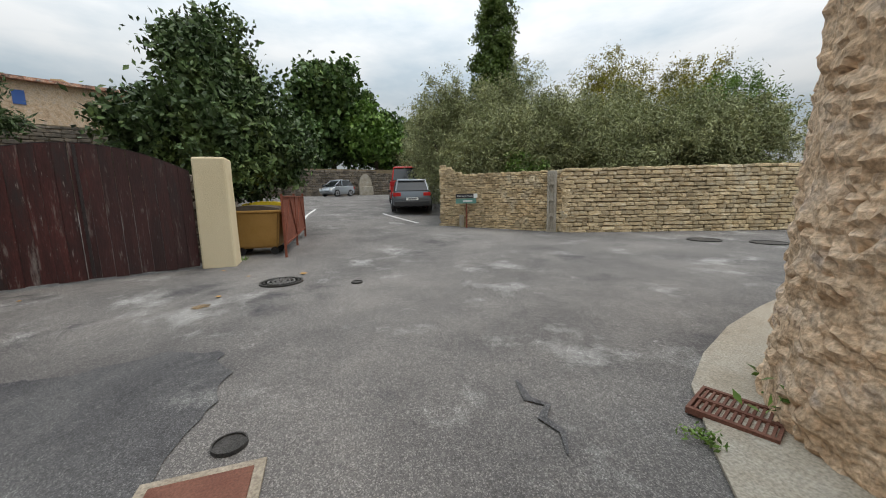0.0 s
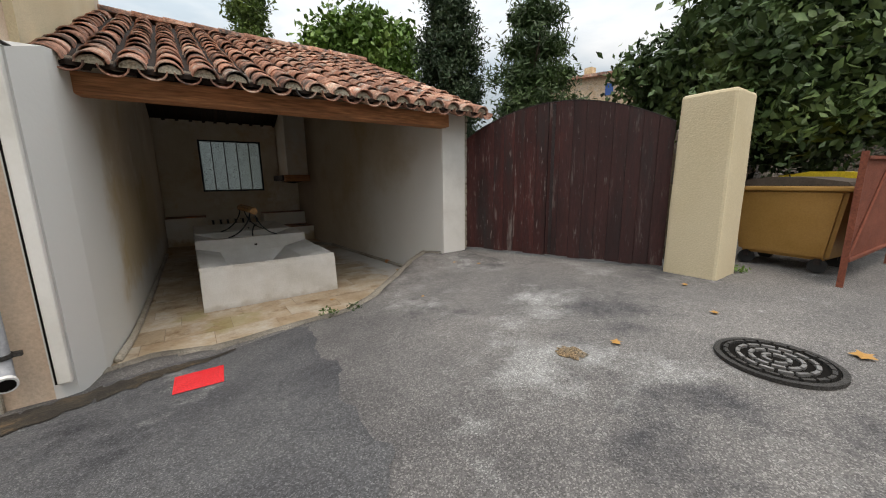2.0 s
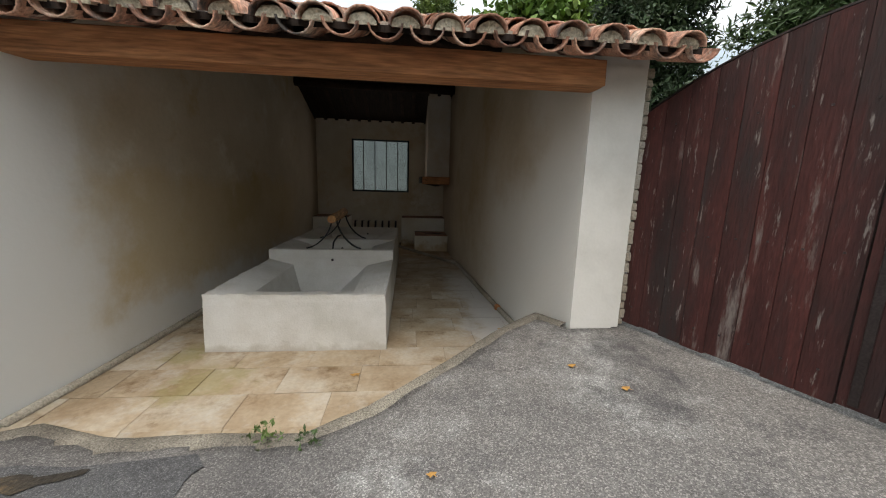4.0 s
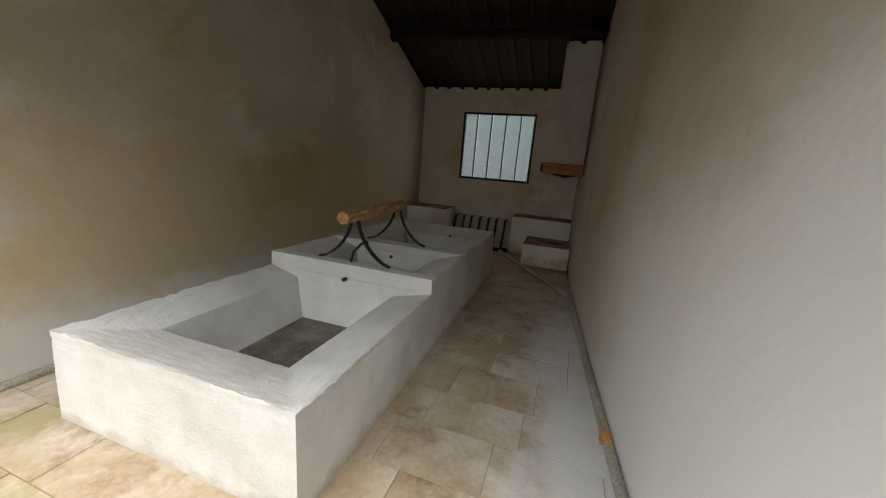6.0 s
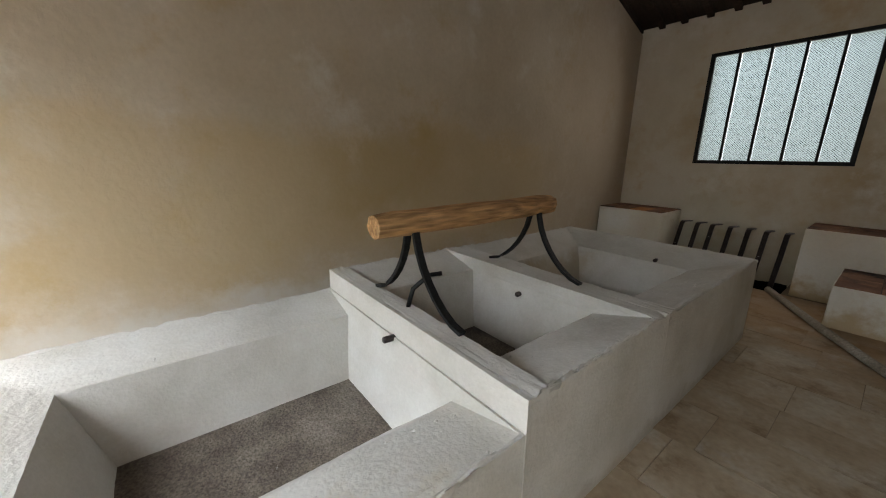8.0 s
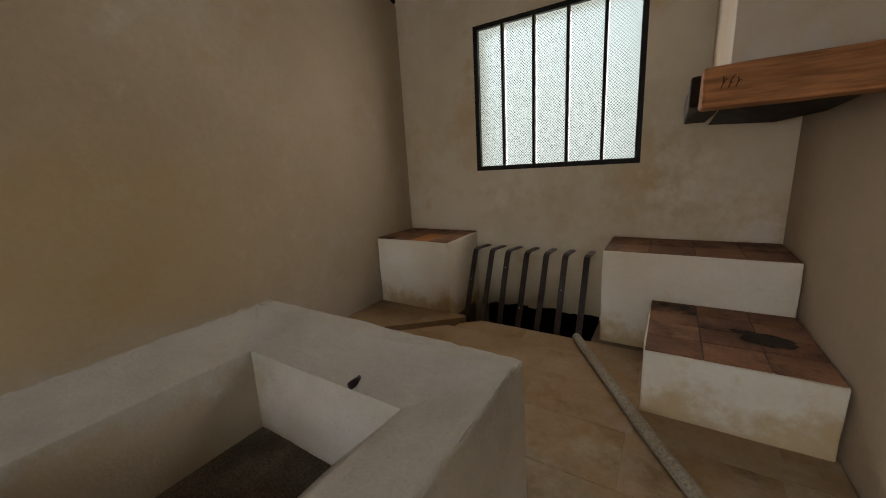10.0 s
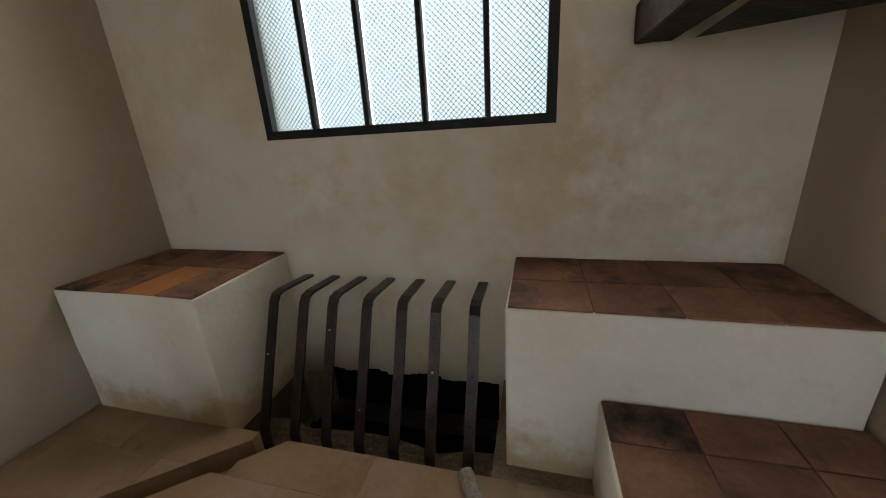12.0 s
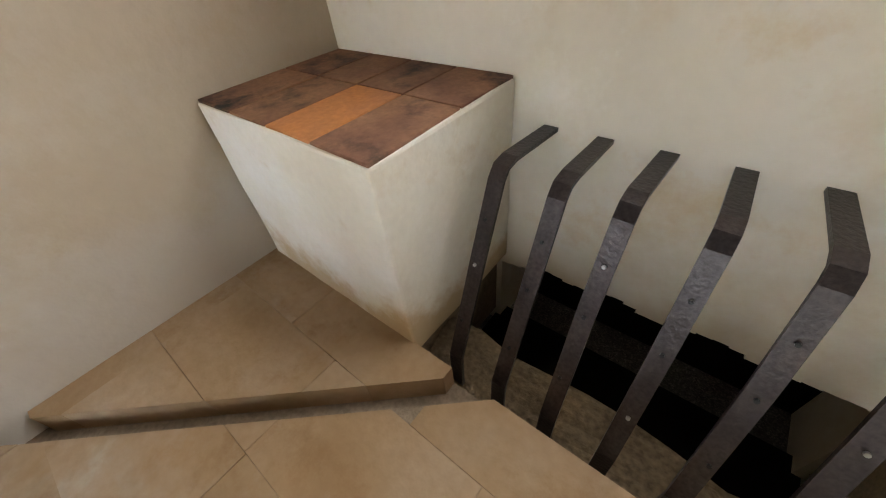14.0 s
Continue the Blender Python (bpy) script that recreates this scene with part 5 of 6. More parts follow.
def manhole(x, y, r, label, ribs=True):
    z = ground_z(x, y)
    t_ = thing("manhole_cover", (x, y, z), label, "manhole cover")
    part("rim", disc(bmesh.new(), (x, y), r, z, z + 0.024, r0=r * 0.9), CAST_IRON, t_)
    part("plate", disc(bmesh.new(), (x, y), r * 0.885, z, z + 0.014), BLACK if ribs else CAST_IRON, t_)
    if ribs:
        for k, rr_ in enumerate((0.80, 0.60, 0.40, 0.20)):
            nseg = (20, 14, 10, 5)[k]
            for i in range(nseg):
                a0 = 2 * math.pi * (i + 0.08 + 0.5 * (k % 2)) / nseg
                a1 = a0 + 2 * math.pi / nseg * 0.78
                bm = bmesh.new()
                pts = [(x + r * rr_ * math.cos(a0 + (a1 - a0) * s / 3), y + r * rr_ * math.sin(a0 + (a1 - a0) * s / 3), z + 0.019) for s in range(4)]
                tube(bm, pts, 0.01, flat=(0.022, 0.022))
                part("rib", bm, WORN_IRON if k > 0 else CAST_IRON, t_)


manhole(1.25, -4.64, 0.315, "round cast-iron manhole cover with ribbed pattern")
manhole(0.75, -5.72, 0.085, "small round cast-iron valve cover in the asphalt", False)
manhole(-2.62, -4.63, 0.09, "small round iron cover with a pale ring", False)
manhole(1.6, -14.6, 0.38, "round manhole cover in the far street", False)
manhole(0.6, -15.4, 0.38, "round manhole cover beside the gutter", False)
zc = ground_z(-2.9, -4.6)
rc_ = thing("hatch_cover", (-2.9, -4.55, zc), "square rust-brown steel hatch cover in the asphalt", "hatch")
Mh = Matrix.Translation((-3.10, -4.55, zc)) @ Matrix.Rotation(radians(-2), 4, "Z")
part("plate", boxed(-0.26, 0.26, -0.22, 0.22, 0, 0.022, bevel=0.004, m=Mh), RUST_PLATE, rc_)
part("surround", boxed(-0.31, 0.31, -0.27, 0.27, 0, 0.014, m=Mh), CONCRETE, rc_)
for nm, pts, hw in (("road_line", [(9.3, -4.75), (11.5, -5.0), (14.5, -5.4)], 0.05), ("road_line", [(8.6, -9.0), (10.0, -8.5), (11.2, -8.15)], 0.05)):
    structure(nm, ribbon(pts, hw), WHITE_LINE, "white painted parking line", "road line")


# ---- bins by the gate ----
def wheelie(x, y, yaw, lid, label):
    z = ground_z(x, y)
    t_ = thing("waste_container", (x, y, z), label, "bin")
    m = Matrix.Translation((x, y, z)) @ Matrix.Rotation(radians(yaw), 4, "Z") @ Matrix.Diagonal((0.86, 0.8, 0.92, 1))
    bm = bmesh.new()
    lo = [bm.verts.new(m @ Vector(c)) for c in ((-0.50, -0.40, 0.16), (0.50, -0.40, 0.16), (0.50, 0.40, 0.16), (-0.50, 0.40, 0.16))]
    hi = [bm.verts.new(m @ Vector(c)) for c in ((-0.62, -0.52, 1.05), (0.62, -0.52, 1.05), (0.62, 0.52, 1.05), (-0.62, 0.52, 1.05))]
    bm.faces.new(lo[::-1])
    bm.faces.new(hi)
    for i in range(4):
        j = (i + 1) % 4
        bm.faces.new((lo[i], lo[j], hi[j], hi[i]))
    bmesh.ops.bevel(bm, geom=bm.edges[:], offset=0.04, segments=2, affect="EDGES")
    part("tub", bm, BIN_PLASTIC, t_)
    part("rim", boxed(-0.66, 0.66, -0.56, 0.56, 1.02, 1.08, bevel=0.015, m=m), BIN_PLASTIC, t_)
    bm = bmesh.new()
    prof = [(-0.64, 1.085), (-0.60, 1.13), (-0.2, 1.19), (0.2, 1.20), (0.6, 1.14), (0.64, 1.085)]
    a = [bm.verts.new(m @ Vector((px_, -0.54, pz))) for px_, pz in prof]
    b = [bm.verts.new(m @ Vector((px_, 0.54, pz))) for px_, pz in prof]
    bm.faces.new(a)
    bm.faces.new(b[::-1])
    for i in range(len(prof)):
        j = (i + 1) % len(prof)
        bm.faces.new((a[j], a[i], b[i], b[j]))
    part("lid", bm, lid, t_)
    for sx in (-0.4, 0.4):
        part("lid_hinge", boxed(sx - 0.06, sx + 0.06, -0.60, -0.54, 1.03, 1.12, bevel=0.01, m=m), BIN_PLASTIC, t_)
        part("rib", boxed(sx - 0.03, sx + 0.03, -0.56, -0.50, 0.95, 1.04, bevel=0.01, m=m), BIN_PLASTIC, t_)
        for sy in (-0.33, 0.33):
            bm = bmesh.new()
            tube(bm, [m @ Vector((sx, sy - 0.025, 0.085)), m @ Vector((sx, sy + 0.025, 0.085))], 0.085, 16)
            part("wheel", bm, RUBBER, t_)
            part("fork", boxed(sx - 0.03, sx + 0.03, sy - 0.04, sy + 0.04, 0.10, 0.18, m=m), IRON, t_)
    return t_


wheelie(4.55, -4.02, 82, BIN_LID, "brown plastic four-wheeled waste container with dark lid")
wheelie(6.3, -4.05, 86, YELLOW, "brown waste container with yellow lid behind the screen")
sc = thing("bin_screen", (5.2, -4.75, 0.45), "rust-red sheet steel screen on posts hiding the bins", "screen")
sa, sb_ = Vector((3.75, -4.58)), Vector((6.9, -4.95))
for k in range(3):
    p = sa.lerp(sb_, k / 2)
    zz = ground_z(p.x, p.y)
    part("post", boxed(p.x - 0.025, p.x + 0.025, p.y - 0.025, p.y + 0.025, zz - 0.05, 1.80 + 0.02 * k), RUST_STEEL, sc)
    if k < 2:
        q = sa.lerp(sb_, (k + 1) / 2)
        zq = ground_z(q.x, q.y)
        bm = bmesh.new()
        vs = [bm.verts.new(c) for c in ((p.x, p.y - 0.006, zz + 0.28), (q.x, q.y - 0.006, zq + 0.28), (q.x, q.y - 0.006, 1.76), (p.x, p.y - 0.006, 1.74), (p.x, p.y + 0.006, zz + 0.28), (q.x, q.y + 0.006, zq + 0.28), (q.x, q.y + 0.006, 1.76), (p.x, p.y + 0.006, 1.74))]
        for f_ in ((0, 1, 2, 3), (7, 6, 5, 4), (0, 4, 5, 1), (1, 5, 6, 2), (2, 6, 7, 3), (3, 7, 4, 0)):
            bm.faces.new([vs[i] for i in f_])
        part("sheet", bm, RUST_STEEL, sc)
        part("rail", tube(bmesh.new(), [(p.x, p.y - 0.02, 1.74), (q.x, q.y - 0.02, 1.76)], 0.02, flat=(0.03, 0.03)), RUST_STEEL, sc)
        part("rail", tube(bmesh.new(), [(p.x, p.y - 0.02, zz + 0.28), (q.x, q.y - 0.02, zq + 0.28)], 0.02, flat=(0.03, 0.03)), RUST_STEEL, sc)
        part("brace", tube(bmesh.new(), [(p.x, p.y - 0.02, zz + 0.30), (p.lerp(q, 0.5).x, p.lerp(q, 0.5).y - 0.02, 1.72)], 0.012, flat=(0.025, 0.02)), RUST_STEEL, sc)
        part("brace", tube(bmesh.new(), [(q.x, q.y - 0.02, zq + 0.30), (p.lerp(q, 0.5).x, p.lerp(q, 0.5).y - 0.02, 1.72)], 0.012, flat=(0.025, 0.02)), RUST_STEEL, sc)


# ---- signs ----
sx_, sy_ = 6.9, -10.28
sign = thing("street_sign", (sx_, sy_, ground_z(sx_, sy_)), "street name and direction signs on a rusty post", "sign")
part("post", tube(bmesh.new(), [(sx_, sy_, ground_z(sx_, sy_) - 0.05), (sx_, sy_, 1.62)], 0.03, 8), RUST_STEEL, sign)
dv = Vector((-0.55, -0.835)).normalized()
Ms = Matrix.Translation((sx_, sy_, 0.22)) @ Matrix.Rotation(math.atan2(dv.y, dv.x), 4, "Z") @ Matrix.Diagonal((0.86, 1, 0.86, 1))
plate = part("name_plate", boxed(-0.42, 0.30, -0.05, -0.03, 1.60, 1.76, bevel=0.005, m=Ms), SIGN_BLACK, sign, "black street name plate")
part("number_plate", boxed(0.31, 0.45, -0.05, -0.03, 1.60, 1.76, bevel=0.005, m=Ms), PLATE_WHITE, sign, "white plate")
part("direction_plate", boxed(-0.42, 0.40, -0.05, -0.03, 1.38, 1.57, bevel=0.005, m=Ms), SIGN_GREEN, sign, "green direction plate")
part("bars_of_text", boxed(-0.12, 0.26, -0.053, -0.051, 1.45, 1.50, m=Ms), PLATE_WHITE, sign)
txt = bpy.data.curves.new("lettering", "FONT")
txt.body, txt.size, txt.extrude, txt.align_x = "Rue de la Poste", 0.10, 0.001, "CENTER"
txt.materials.append(PLATE_WHITE)
tob = new("lettering", txt)
tob.parent = sign
tob.matrix_parent_inverse = Matrix.Translation(-Vector(sign.location))
tob.matrix_basis = Ms @ pose(-0.05, -0.053, 1.645, 90, 0, 0)
stub = thing("marker_post", (7.15, -10.2, 0.55), "short pale stone marker at the foot of the garden wall", "post")
part("shaft", boxed(7.08, 7.22, -10.27, -10.13, 0.45, 1.0, bevel=0.02), CONCRETE, stub)


# ---- vehicles ----
def loft(bm, sections):
    rows = [[bm.verts.new(c) for c in s] for s in sections]
    for a, b in zip(rows, rows[1:]):
        for i in range(len(a)):
            j = (i + 1) % len(a)
            bm.faces.new((a[i], a[j], b[j], b[i]))
    bm.faces.new(rows[0][::-1])
    bm.faces.new(rows[-1])


def car(x, y, yaw, L, W, Hh, paint, label, bonnet=0.28):
    """A small hatchback, nose along its local +x."""
    z = ground_z(x, y)
    t_ = thing("parked_car", (x, y, z), label, "car", "parked vehicles")
    m = Matrix.Translation((x, y, z)) @ Matrix.Rotation(radians(yaw), 4, "Z")
    h = L / 2
    belt = Hh * 0.62
    bm = bmesh.new()
    secs = []
    for px_, zt, ww, zb in ((-h, belt * 0.72, 0.80, 0.42), (-h + 0.06, belt * 0.98, 0.93, 0.24), (-h + 0.5, belt * 1.02, 1.0, 0.2), (-0.2, belt * 0.98, 1.0, 0.18), (h - L * bonnet, belt * 0.95, 0.99, 0.18), (h - 0.35, belt * 0.80, 0.95, 0.2), (h - 0.08, belt * 0.68, 0.86, 0.26), (h, belt * 0.55, 0.74, 0.36)):
        w2 = W / 2 * ww
        secs.append([m @ Vector(c) for c in ((px_, -w2 * 0.92, zb), (px_, -w2, zb + 0.12), (px_, -w2, (zt + zb) / 2), (px_, -w2 * 0.95, zt - 0.05), (px_, -w2 * 0.86, zt), (px_, w2 * 0.86, zt), (px_, w2 * 0.95, zt - 0.05), (px_, w2, (zt + zb) / 2), (px_, w2, zb + 0.12), (px_, w2 * 0.92, zb))])
    loft(bm, secs)
    body = part("body", bm, paint, t_, smooth=True)
    body.data.set_sharp_from_angle(angle=radians(40))
    def cabin(shrink, zlo, zhi, x_off):
        bm = bmesh.new()
        ss = []
        for px_, zt, ww in ((-h + 0.08 + x_off, zlo + 0.02, 0.80), (-h + 0.38 + x_off, zhi - 0.04, 0.68), (-h + 0.95, zhi, 0.72), (0.1, zhi, 0.73), (h - L * bonnet - 0.75, zhi - 0.05, 0.71), (h - L * bonnet + 0.05 - x_off, zlo + 0.02, 0.80)):
            wt, wb = W / 2 * ww * shrink, W / 2 * 0.86 * shrink
            ss.append([m @ Vector(c) for c in ((px_, -wb, zlo - 0.05), (px_, -wt, zt), (px_, wt, zt), (px_, wb, zlo - 0.05))])
        loft(bm, ss)
        return bm
    part("windows", cabin(1.0, belt, Hh - 0.05, 0.0), GLASS_DARK, t_, "dark tinted windows")
    part("roof_panel", loft_roof(m, h, W, Hh, L, bonnet), paint, t_, smooth=True)
    for s in (-1, 1):
        for a, b in (((-h + 0.10, W * 0.40, belt), (-h + 0.42, W * 0.345, Hh - 0.06)), ((0.05, W * 0.432, belt), (0.0, W * 0.365, Hh - 0.05)), ((h - L * bonnet + 0.02, W * 0.41, belt), (h - L * bonnet - 0.75, W * 0.36, Hh - 0.07))):
            part("pillar", tube(bmesh.new(), [m @ Vector((a[0], s * a[1], a[2])), m @ Vector((b[0], s * b[1], b[2]))], 0.03, flat=(0.07, 0.05)), paint, t_)
        part("tail_lamp", boxed(-h + 0.0, -h + 0.14, s * W * 0.46 if s > 0 else -W * 0.46, s * W * 0.28, belt * 0.76, belt * 0.92, bevel=0.01, m=m), LAMP_RED, t_, "red tail lamp")
        part("head_lamp", boxed(h - 0.32, h - 0.06, s * W * 0.30, s * W * 0.435, belt * 0.58, belt * 0.74, bevel=0.02, m=m), PLATE_WHITE, t_, "headlamp")
        part("mirror", boxed(h - L * bonnet - 0.15, h - L * bonnet - 0.02, s * W * 0.5, s * W * 0.58, belt - 0.02, belt + 0.11, bevel=0.02, m=m), TRIM_BLACK, t_)
        part("door_handle", boxed(-0.25, -0.08, s * W * 0.495, s * W * 0.51, belt * 0.82, belt * 0.86, m=m), paint, t_)
        for px_ in (-h + 0.62, h - 0.72):
            bm = tube(bmesh.new(), [m @ Vector((px_, s * (W / 2 - 0.17), 0.30)), m @ Vector((px_, s * (W / 2 + 0.012), 0.30))], 0.30, 24)
            wh = part("wheel", bm, RUBBER, t_)
            part("rim", tube(bmesh.new(), [m @ Vector((px_, s * (W / 2 + 0.008), 0.30)), m @ Vector((px_, s * (W / 2 + 0.02), 0.30))], 0.20, 20), ALLOY, wh, "alloy rim")
            for q in range(5):
                a = 2 * math.pi * q / 5
                part("spoke", tube(bmesh.new(), [m @ Vector((px_, s * (W / 2 + 0.022), 0.30)), m @ Vector((px_ + 0.18 * math.cos(a), s * (W / 2 + 0.022), 0.30 + 0.18 * math.sin(a)))], 0.01, flat=(0.01, 0.05)), TRIM_BLACK, wh)
    part("rear_bumper", boxed(-h - 0.03, -h + 0.08, -W * 0.44, W * 0.44, 0.24, 0.46, bevel=0.03, m=m), TRIM_BLACK, t_)
    part("number_plate", boxed(-h - 0.04, -h - 0.028, -0.26, 0.26, 0.50, 0.61, m=m), PLATE_WHITE, t_, "white number plate")
    part("plate_text", boxed(-h - 0.044, -h - 0.041, -0.19, 0.19, 0.53, 0.58, m=m), TRIM_BLACK, t_)
    return t_


def loft_roof(m, h, W, Hh, L, bonnet):
    bm = bmesh.new()
    ss = []
    for px_, zt, ww in ((-h + 0.30, Hh - 0.07, 0.66), (-h + 0.5, Hh - 0.02, 0.70), (-h + 0.95, Hh, 0.735), (0.1, Hh, 0.745), (h - L * bonnet - 0.7, Hh - 0.06, 0.72)):
        w2 = W / 2 * ww
        ss.append([m @ Vector(c) for c in ((px_, -w2, zt - 0.06), (px_, -w2 * 0.9, zt), (px_, w2 * 0.9, zt), (px_, w2, zt - 0.06))])
    loft(bm, ss)
    return bm


car(12.5, -9.75, -12, 4.05, 1.76, 1.45, GREY_PAINT, "grey hatchback parked tail out beside the garden wall")
car(18.0, -10.95, -14, 4.6, 1.85, 2.15, RED_CAR, "red van parked in the bay behind the grey car", bonnet=0.22)
car(30.0, -7.6, 130, 3.0, 1.66, 1.5, SILVER, "small silver city car parked by the far stone wall", bonnet=0.20)

# ---- far walls, fountain and house ----
fw = wall_thing("wall_far", (33.0, 0.5), (36.0, -16.5), 0.5, 1.2, 4.6, "tall old rubble wall closing the road, brown and grey")
rubble(fw, (32.95, 0.5), (35.95, -16.5), lambda x, y: ground_z(x, y), lambda u: 4.6 - 0.02 * u, (0.16, 0.30), (0.3, 0.8), GREY_STONE, 60, depth=0.2, seed=7)
lw = wall_thing("wall_left_road", (3.9, -2.9), (33.0, 0.5), 0.45, 0.3, lambda x, y: 2.0 + 0.055 * (x - 3.9), "rubble wall along the road behind the bins")
rubble(lw, (3.9, -2.92), (33.0, 0.48), lambda x, y: ground_z(x, y), lambda u: 2.15 + 0.055 * u, (0.12, 0.24), (0.2, 0.55), GREY_STONE, 120, seed=8)
fo = thing("stone_fountain", (33.6, -10.8, ground_z(33.6, -10.8)), "pale stone wall fountain with an arched top", "fountain")
zf = ground_z(33.6, -10.8)
bm = bmesh.new()
prof = [(-0.65, 0), (0.65, 0), (0.65, 1.3), (0.45, 1.9), (0.15, 2.2), (-0.15, 2.2), (-0.45, 1.9), (-0.65, 1.3)]
fa = [bm.verts.new((33.9, -10.8 + a, zf + b)) for a, b in prof]
fb2 = [bm.verts.new((34.5, -10.8 + a, zf + b)) for a, b in prof]
bm.faces.new(fa)
bm.faces.new(fb2[::-1])
for i in range(len(prof)):
    j = (i + 1) % len(prof)
    bm.faces.new((fa[j], fa[i], fb2[i], fb2[j]))
part("stele", bm, CONCRETE, fo)
part("trough", boxed(33.4, 33.9, -11.5, -10.1, zf, zf + 0.9, bevel=0.03), CONCRETE, fo)

fh = thing("stone_house", (22.5, 8.5, 0), "old ochre stone house with a low tiled roof", "house")
part("wall", prism(bmesh.new(), [(18.0, 12.5), (22.0, 4.0), (30.0, 8.0), (26.0, 17.0)], 0.0, 7.75), TOWER, fh)
part("roof", prism(bmesh.new(), [(17.5, 12.8), (21.8, 3.5), (30.5, 7.8), (26.2, 17.5)], 7.75, 7.91), ROOF_TILE, fh)
part("window", boxed(-0.22, 0.22, -0.03, 0.10, -0.34, 0.34, m=Matrix.Translation((20.1, 8.0, 6.95)) @ Matrix.Rotation(math.atan2(-8.5, 4.0), 4, "Z")), BLUE, fh, "small blue shuttered window")
part("chimney", boxed(20.1, 20.6, 9.3, 9.8, 7.85, 8.55), STONE, fh)
part("chimney", boxed(21.6, 22.4, 6.9, 7.4, 7.85, 8.3), STONE, fh)
low = wall_thing("wall_yard", (16.2, 8.2), (17.9, 3.6), 0.4, 0.4, 5.2, "dark rubble yard wall in front of the stone house")
rubble(low, (16.18, 8.2), (17.88, 3.6), lambda x, y: 1.5, lambda u: 5.2, (0.12, 0.22), (0.25, 0.6), GREY_STONE, 40, seed=9)


# ---- trees and shrubs ----
def leaves(rng, centres, radii, count, size, aspect, droop=0.2, shape="quad"):
    """Many small folded leaves round clump centres, as vertices and faces."""
    idx = rng.integers(0, len(centres), count)
    pos = centres[idx] + rng.normal(size=(count, 3)) * radii[idx][:, None] * 0.55
    d1 = rng.normal(size=(count, 3))
    d1[:, 2] -= droop
    d1 /= np.linalg.norm(d1, axis=1)[:, None]
    d2 = np.cross(d1, rng.normal(size=(count, 3)))
    d2 /= np.linalg.norm(d2, axis=1)[:, None]
    s = size * rng.uniform(0.6, 1.3, (count, 1))
    n_ = np.cross(d1, d2)
    a = pos - d1 * s
    b = pos + d2 * s * aspect + n_ * s * 0.15
    c = pos + d1 * s
    d = pos - d2 * s * aspect + n_ * s * 0.15
    v = np.stack([a, b, c, d], 1).reshape(-1, 3)
    k = np.arange(count)[:, None] * 4
    f_ = np.concatenate([k + np.array([[0, 1, 2]]), k + np.array([[0, 2, 3]])])
    return v, f_


def crown_mesh(name, seed, blobs, clumps, count, size, aspect, material, clump_r, skew=0.6):
    """blobs: (x, y, z, rx, ry, rz); clumps sit near the surface of the blobs, at uneven distance."""
    rng = np.random.default_rng(seed)
    vol = np.array([b[3] * b[4] * b[5] for b in blobs]) ** 0.7
    pick = rng.choice(len(blobs), clumps, p=vol / vol.sum())
    B = np.array(blobs)[pick]
    d = rng.normal(size=(clumps, 3))
    d /= np.linalg.norm(d, axis=1)[:, None]
    r = rng.uniform(0, 1, clumps) ** 0.33 * rng.uniform(1 - skew * 0.35, 1.12, clumps)
    cen = B[:, :3] + d * B[:, 3:] * r[:, None]
    rad = clump_r * rng.uniform(0.5, 1.3, clumps)
    v, f_ = leaves(rng, cen, rad, count, size, aspect)
    me = bpy.data.meshes.new(name)
    me.vertices.add(len(v))
    me.vertices.foreach_set("co", v.ravel())
    me.loops.add(f_.size)
    me.loops.foreach_set("vertex_index", f_.ravel())
    me.polygons.add(len(f_))
    me.polygons.foreach_set("loop_start", np.arange(len(f_)) * 3)
    me.update(calc_edges=True)
    me.materials.append(material)
    return me, cen


def tree(x, y, label, category, blobs, clumps, count, size, aspect, material, clump_r, trunk_r=0.15, seed=1, limbs=9, base=None):
    z = ground_z(x, y) if base is None else base
    t_ = thing("tree", (x, y, z), label, category)
    blobs = [(x + b[0], y + b[1], z + b[2], *b[3:]) for b in blobs]
    me, cen = crown_mesh("crown", seed, blobs, clumps, count, size, aspect, material, clump_r)
    o = new("crown", me)
    o.parent = t_
    o.matrix_parent_inverse = Matrix.Translation((-x, -y, -z))
    top = max(b[2] for b in blobs)
    bm = bmesh.new()
    tube(bm, [(x, y, z - 0.1), (x + 0.05, y, z + (top - z) * 0.35), (x, y + 0.05, z + (top - z) * 0.7), (x, y, top)], [trunk_r, trunk_r * 0.8, trunk_r * 0.5, trunk_r * 0.15], 8)
    part("trunk", bm, BARK, t_)
    r = random.Random(seed)
    for i in range(limbs):
        c = cen[r.randrange(len(cen))]
        s = Vector((x, y, z + (top - z) * r.uniform(0.25, 0.6)))
        bm = bmesh.new()
        tube(bm, [s, s.lerp(Vector(c), 0.5) + Vector((0, 0, 0.15)), Vector(c)], [trunk_r * 0.4, trunk_r * 0.25, trunk_r * 0.08], 6)
        part("limb", bm, BARK, t_)
    return t_


tree(7.2, -2.35, "large dense fig tree with broad dark leaves behind the wall", "tree", [(0, -0.8, 2.4, 2.2, 1.5, 1.2), (0.4, -0.8, 4.0, 1.5, 1.2, 1.2), (-0.7, -0.5, 3.4, 1.4, 1.2, 1.2), (1.2, -1.2, 2.6, 1.3, 1.2, 1.1), (0.3, -2.2, 2.6, 1.1, 0.8, 0.9), (-0.2, 0.9, 2.8, 1.2, 0.9, 1.2), (0.0, -0.2, 4.9, 0.9, 0.8, 0.9), (0.3, -0.9, 5.6, 0.4, 0.5, 0.6), (-0.8, -0.4, 5.0, 0.4, 0.4, 0.6)], 520, 60000, 0.092, 0.5, FIG_LEAF, 0.38, 0.16, 21)
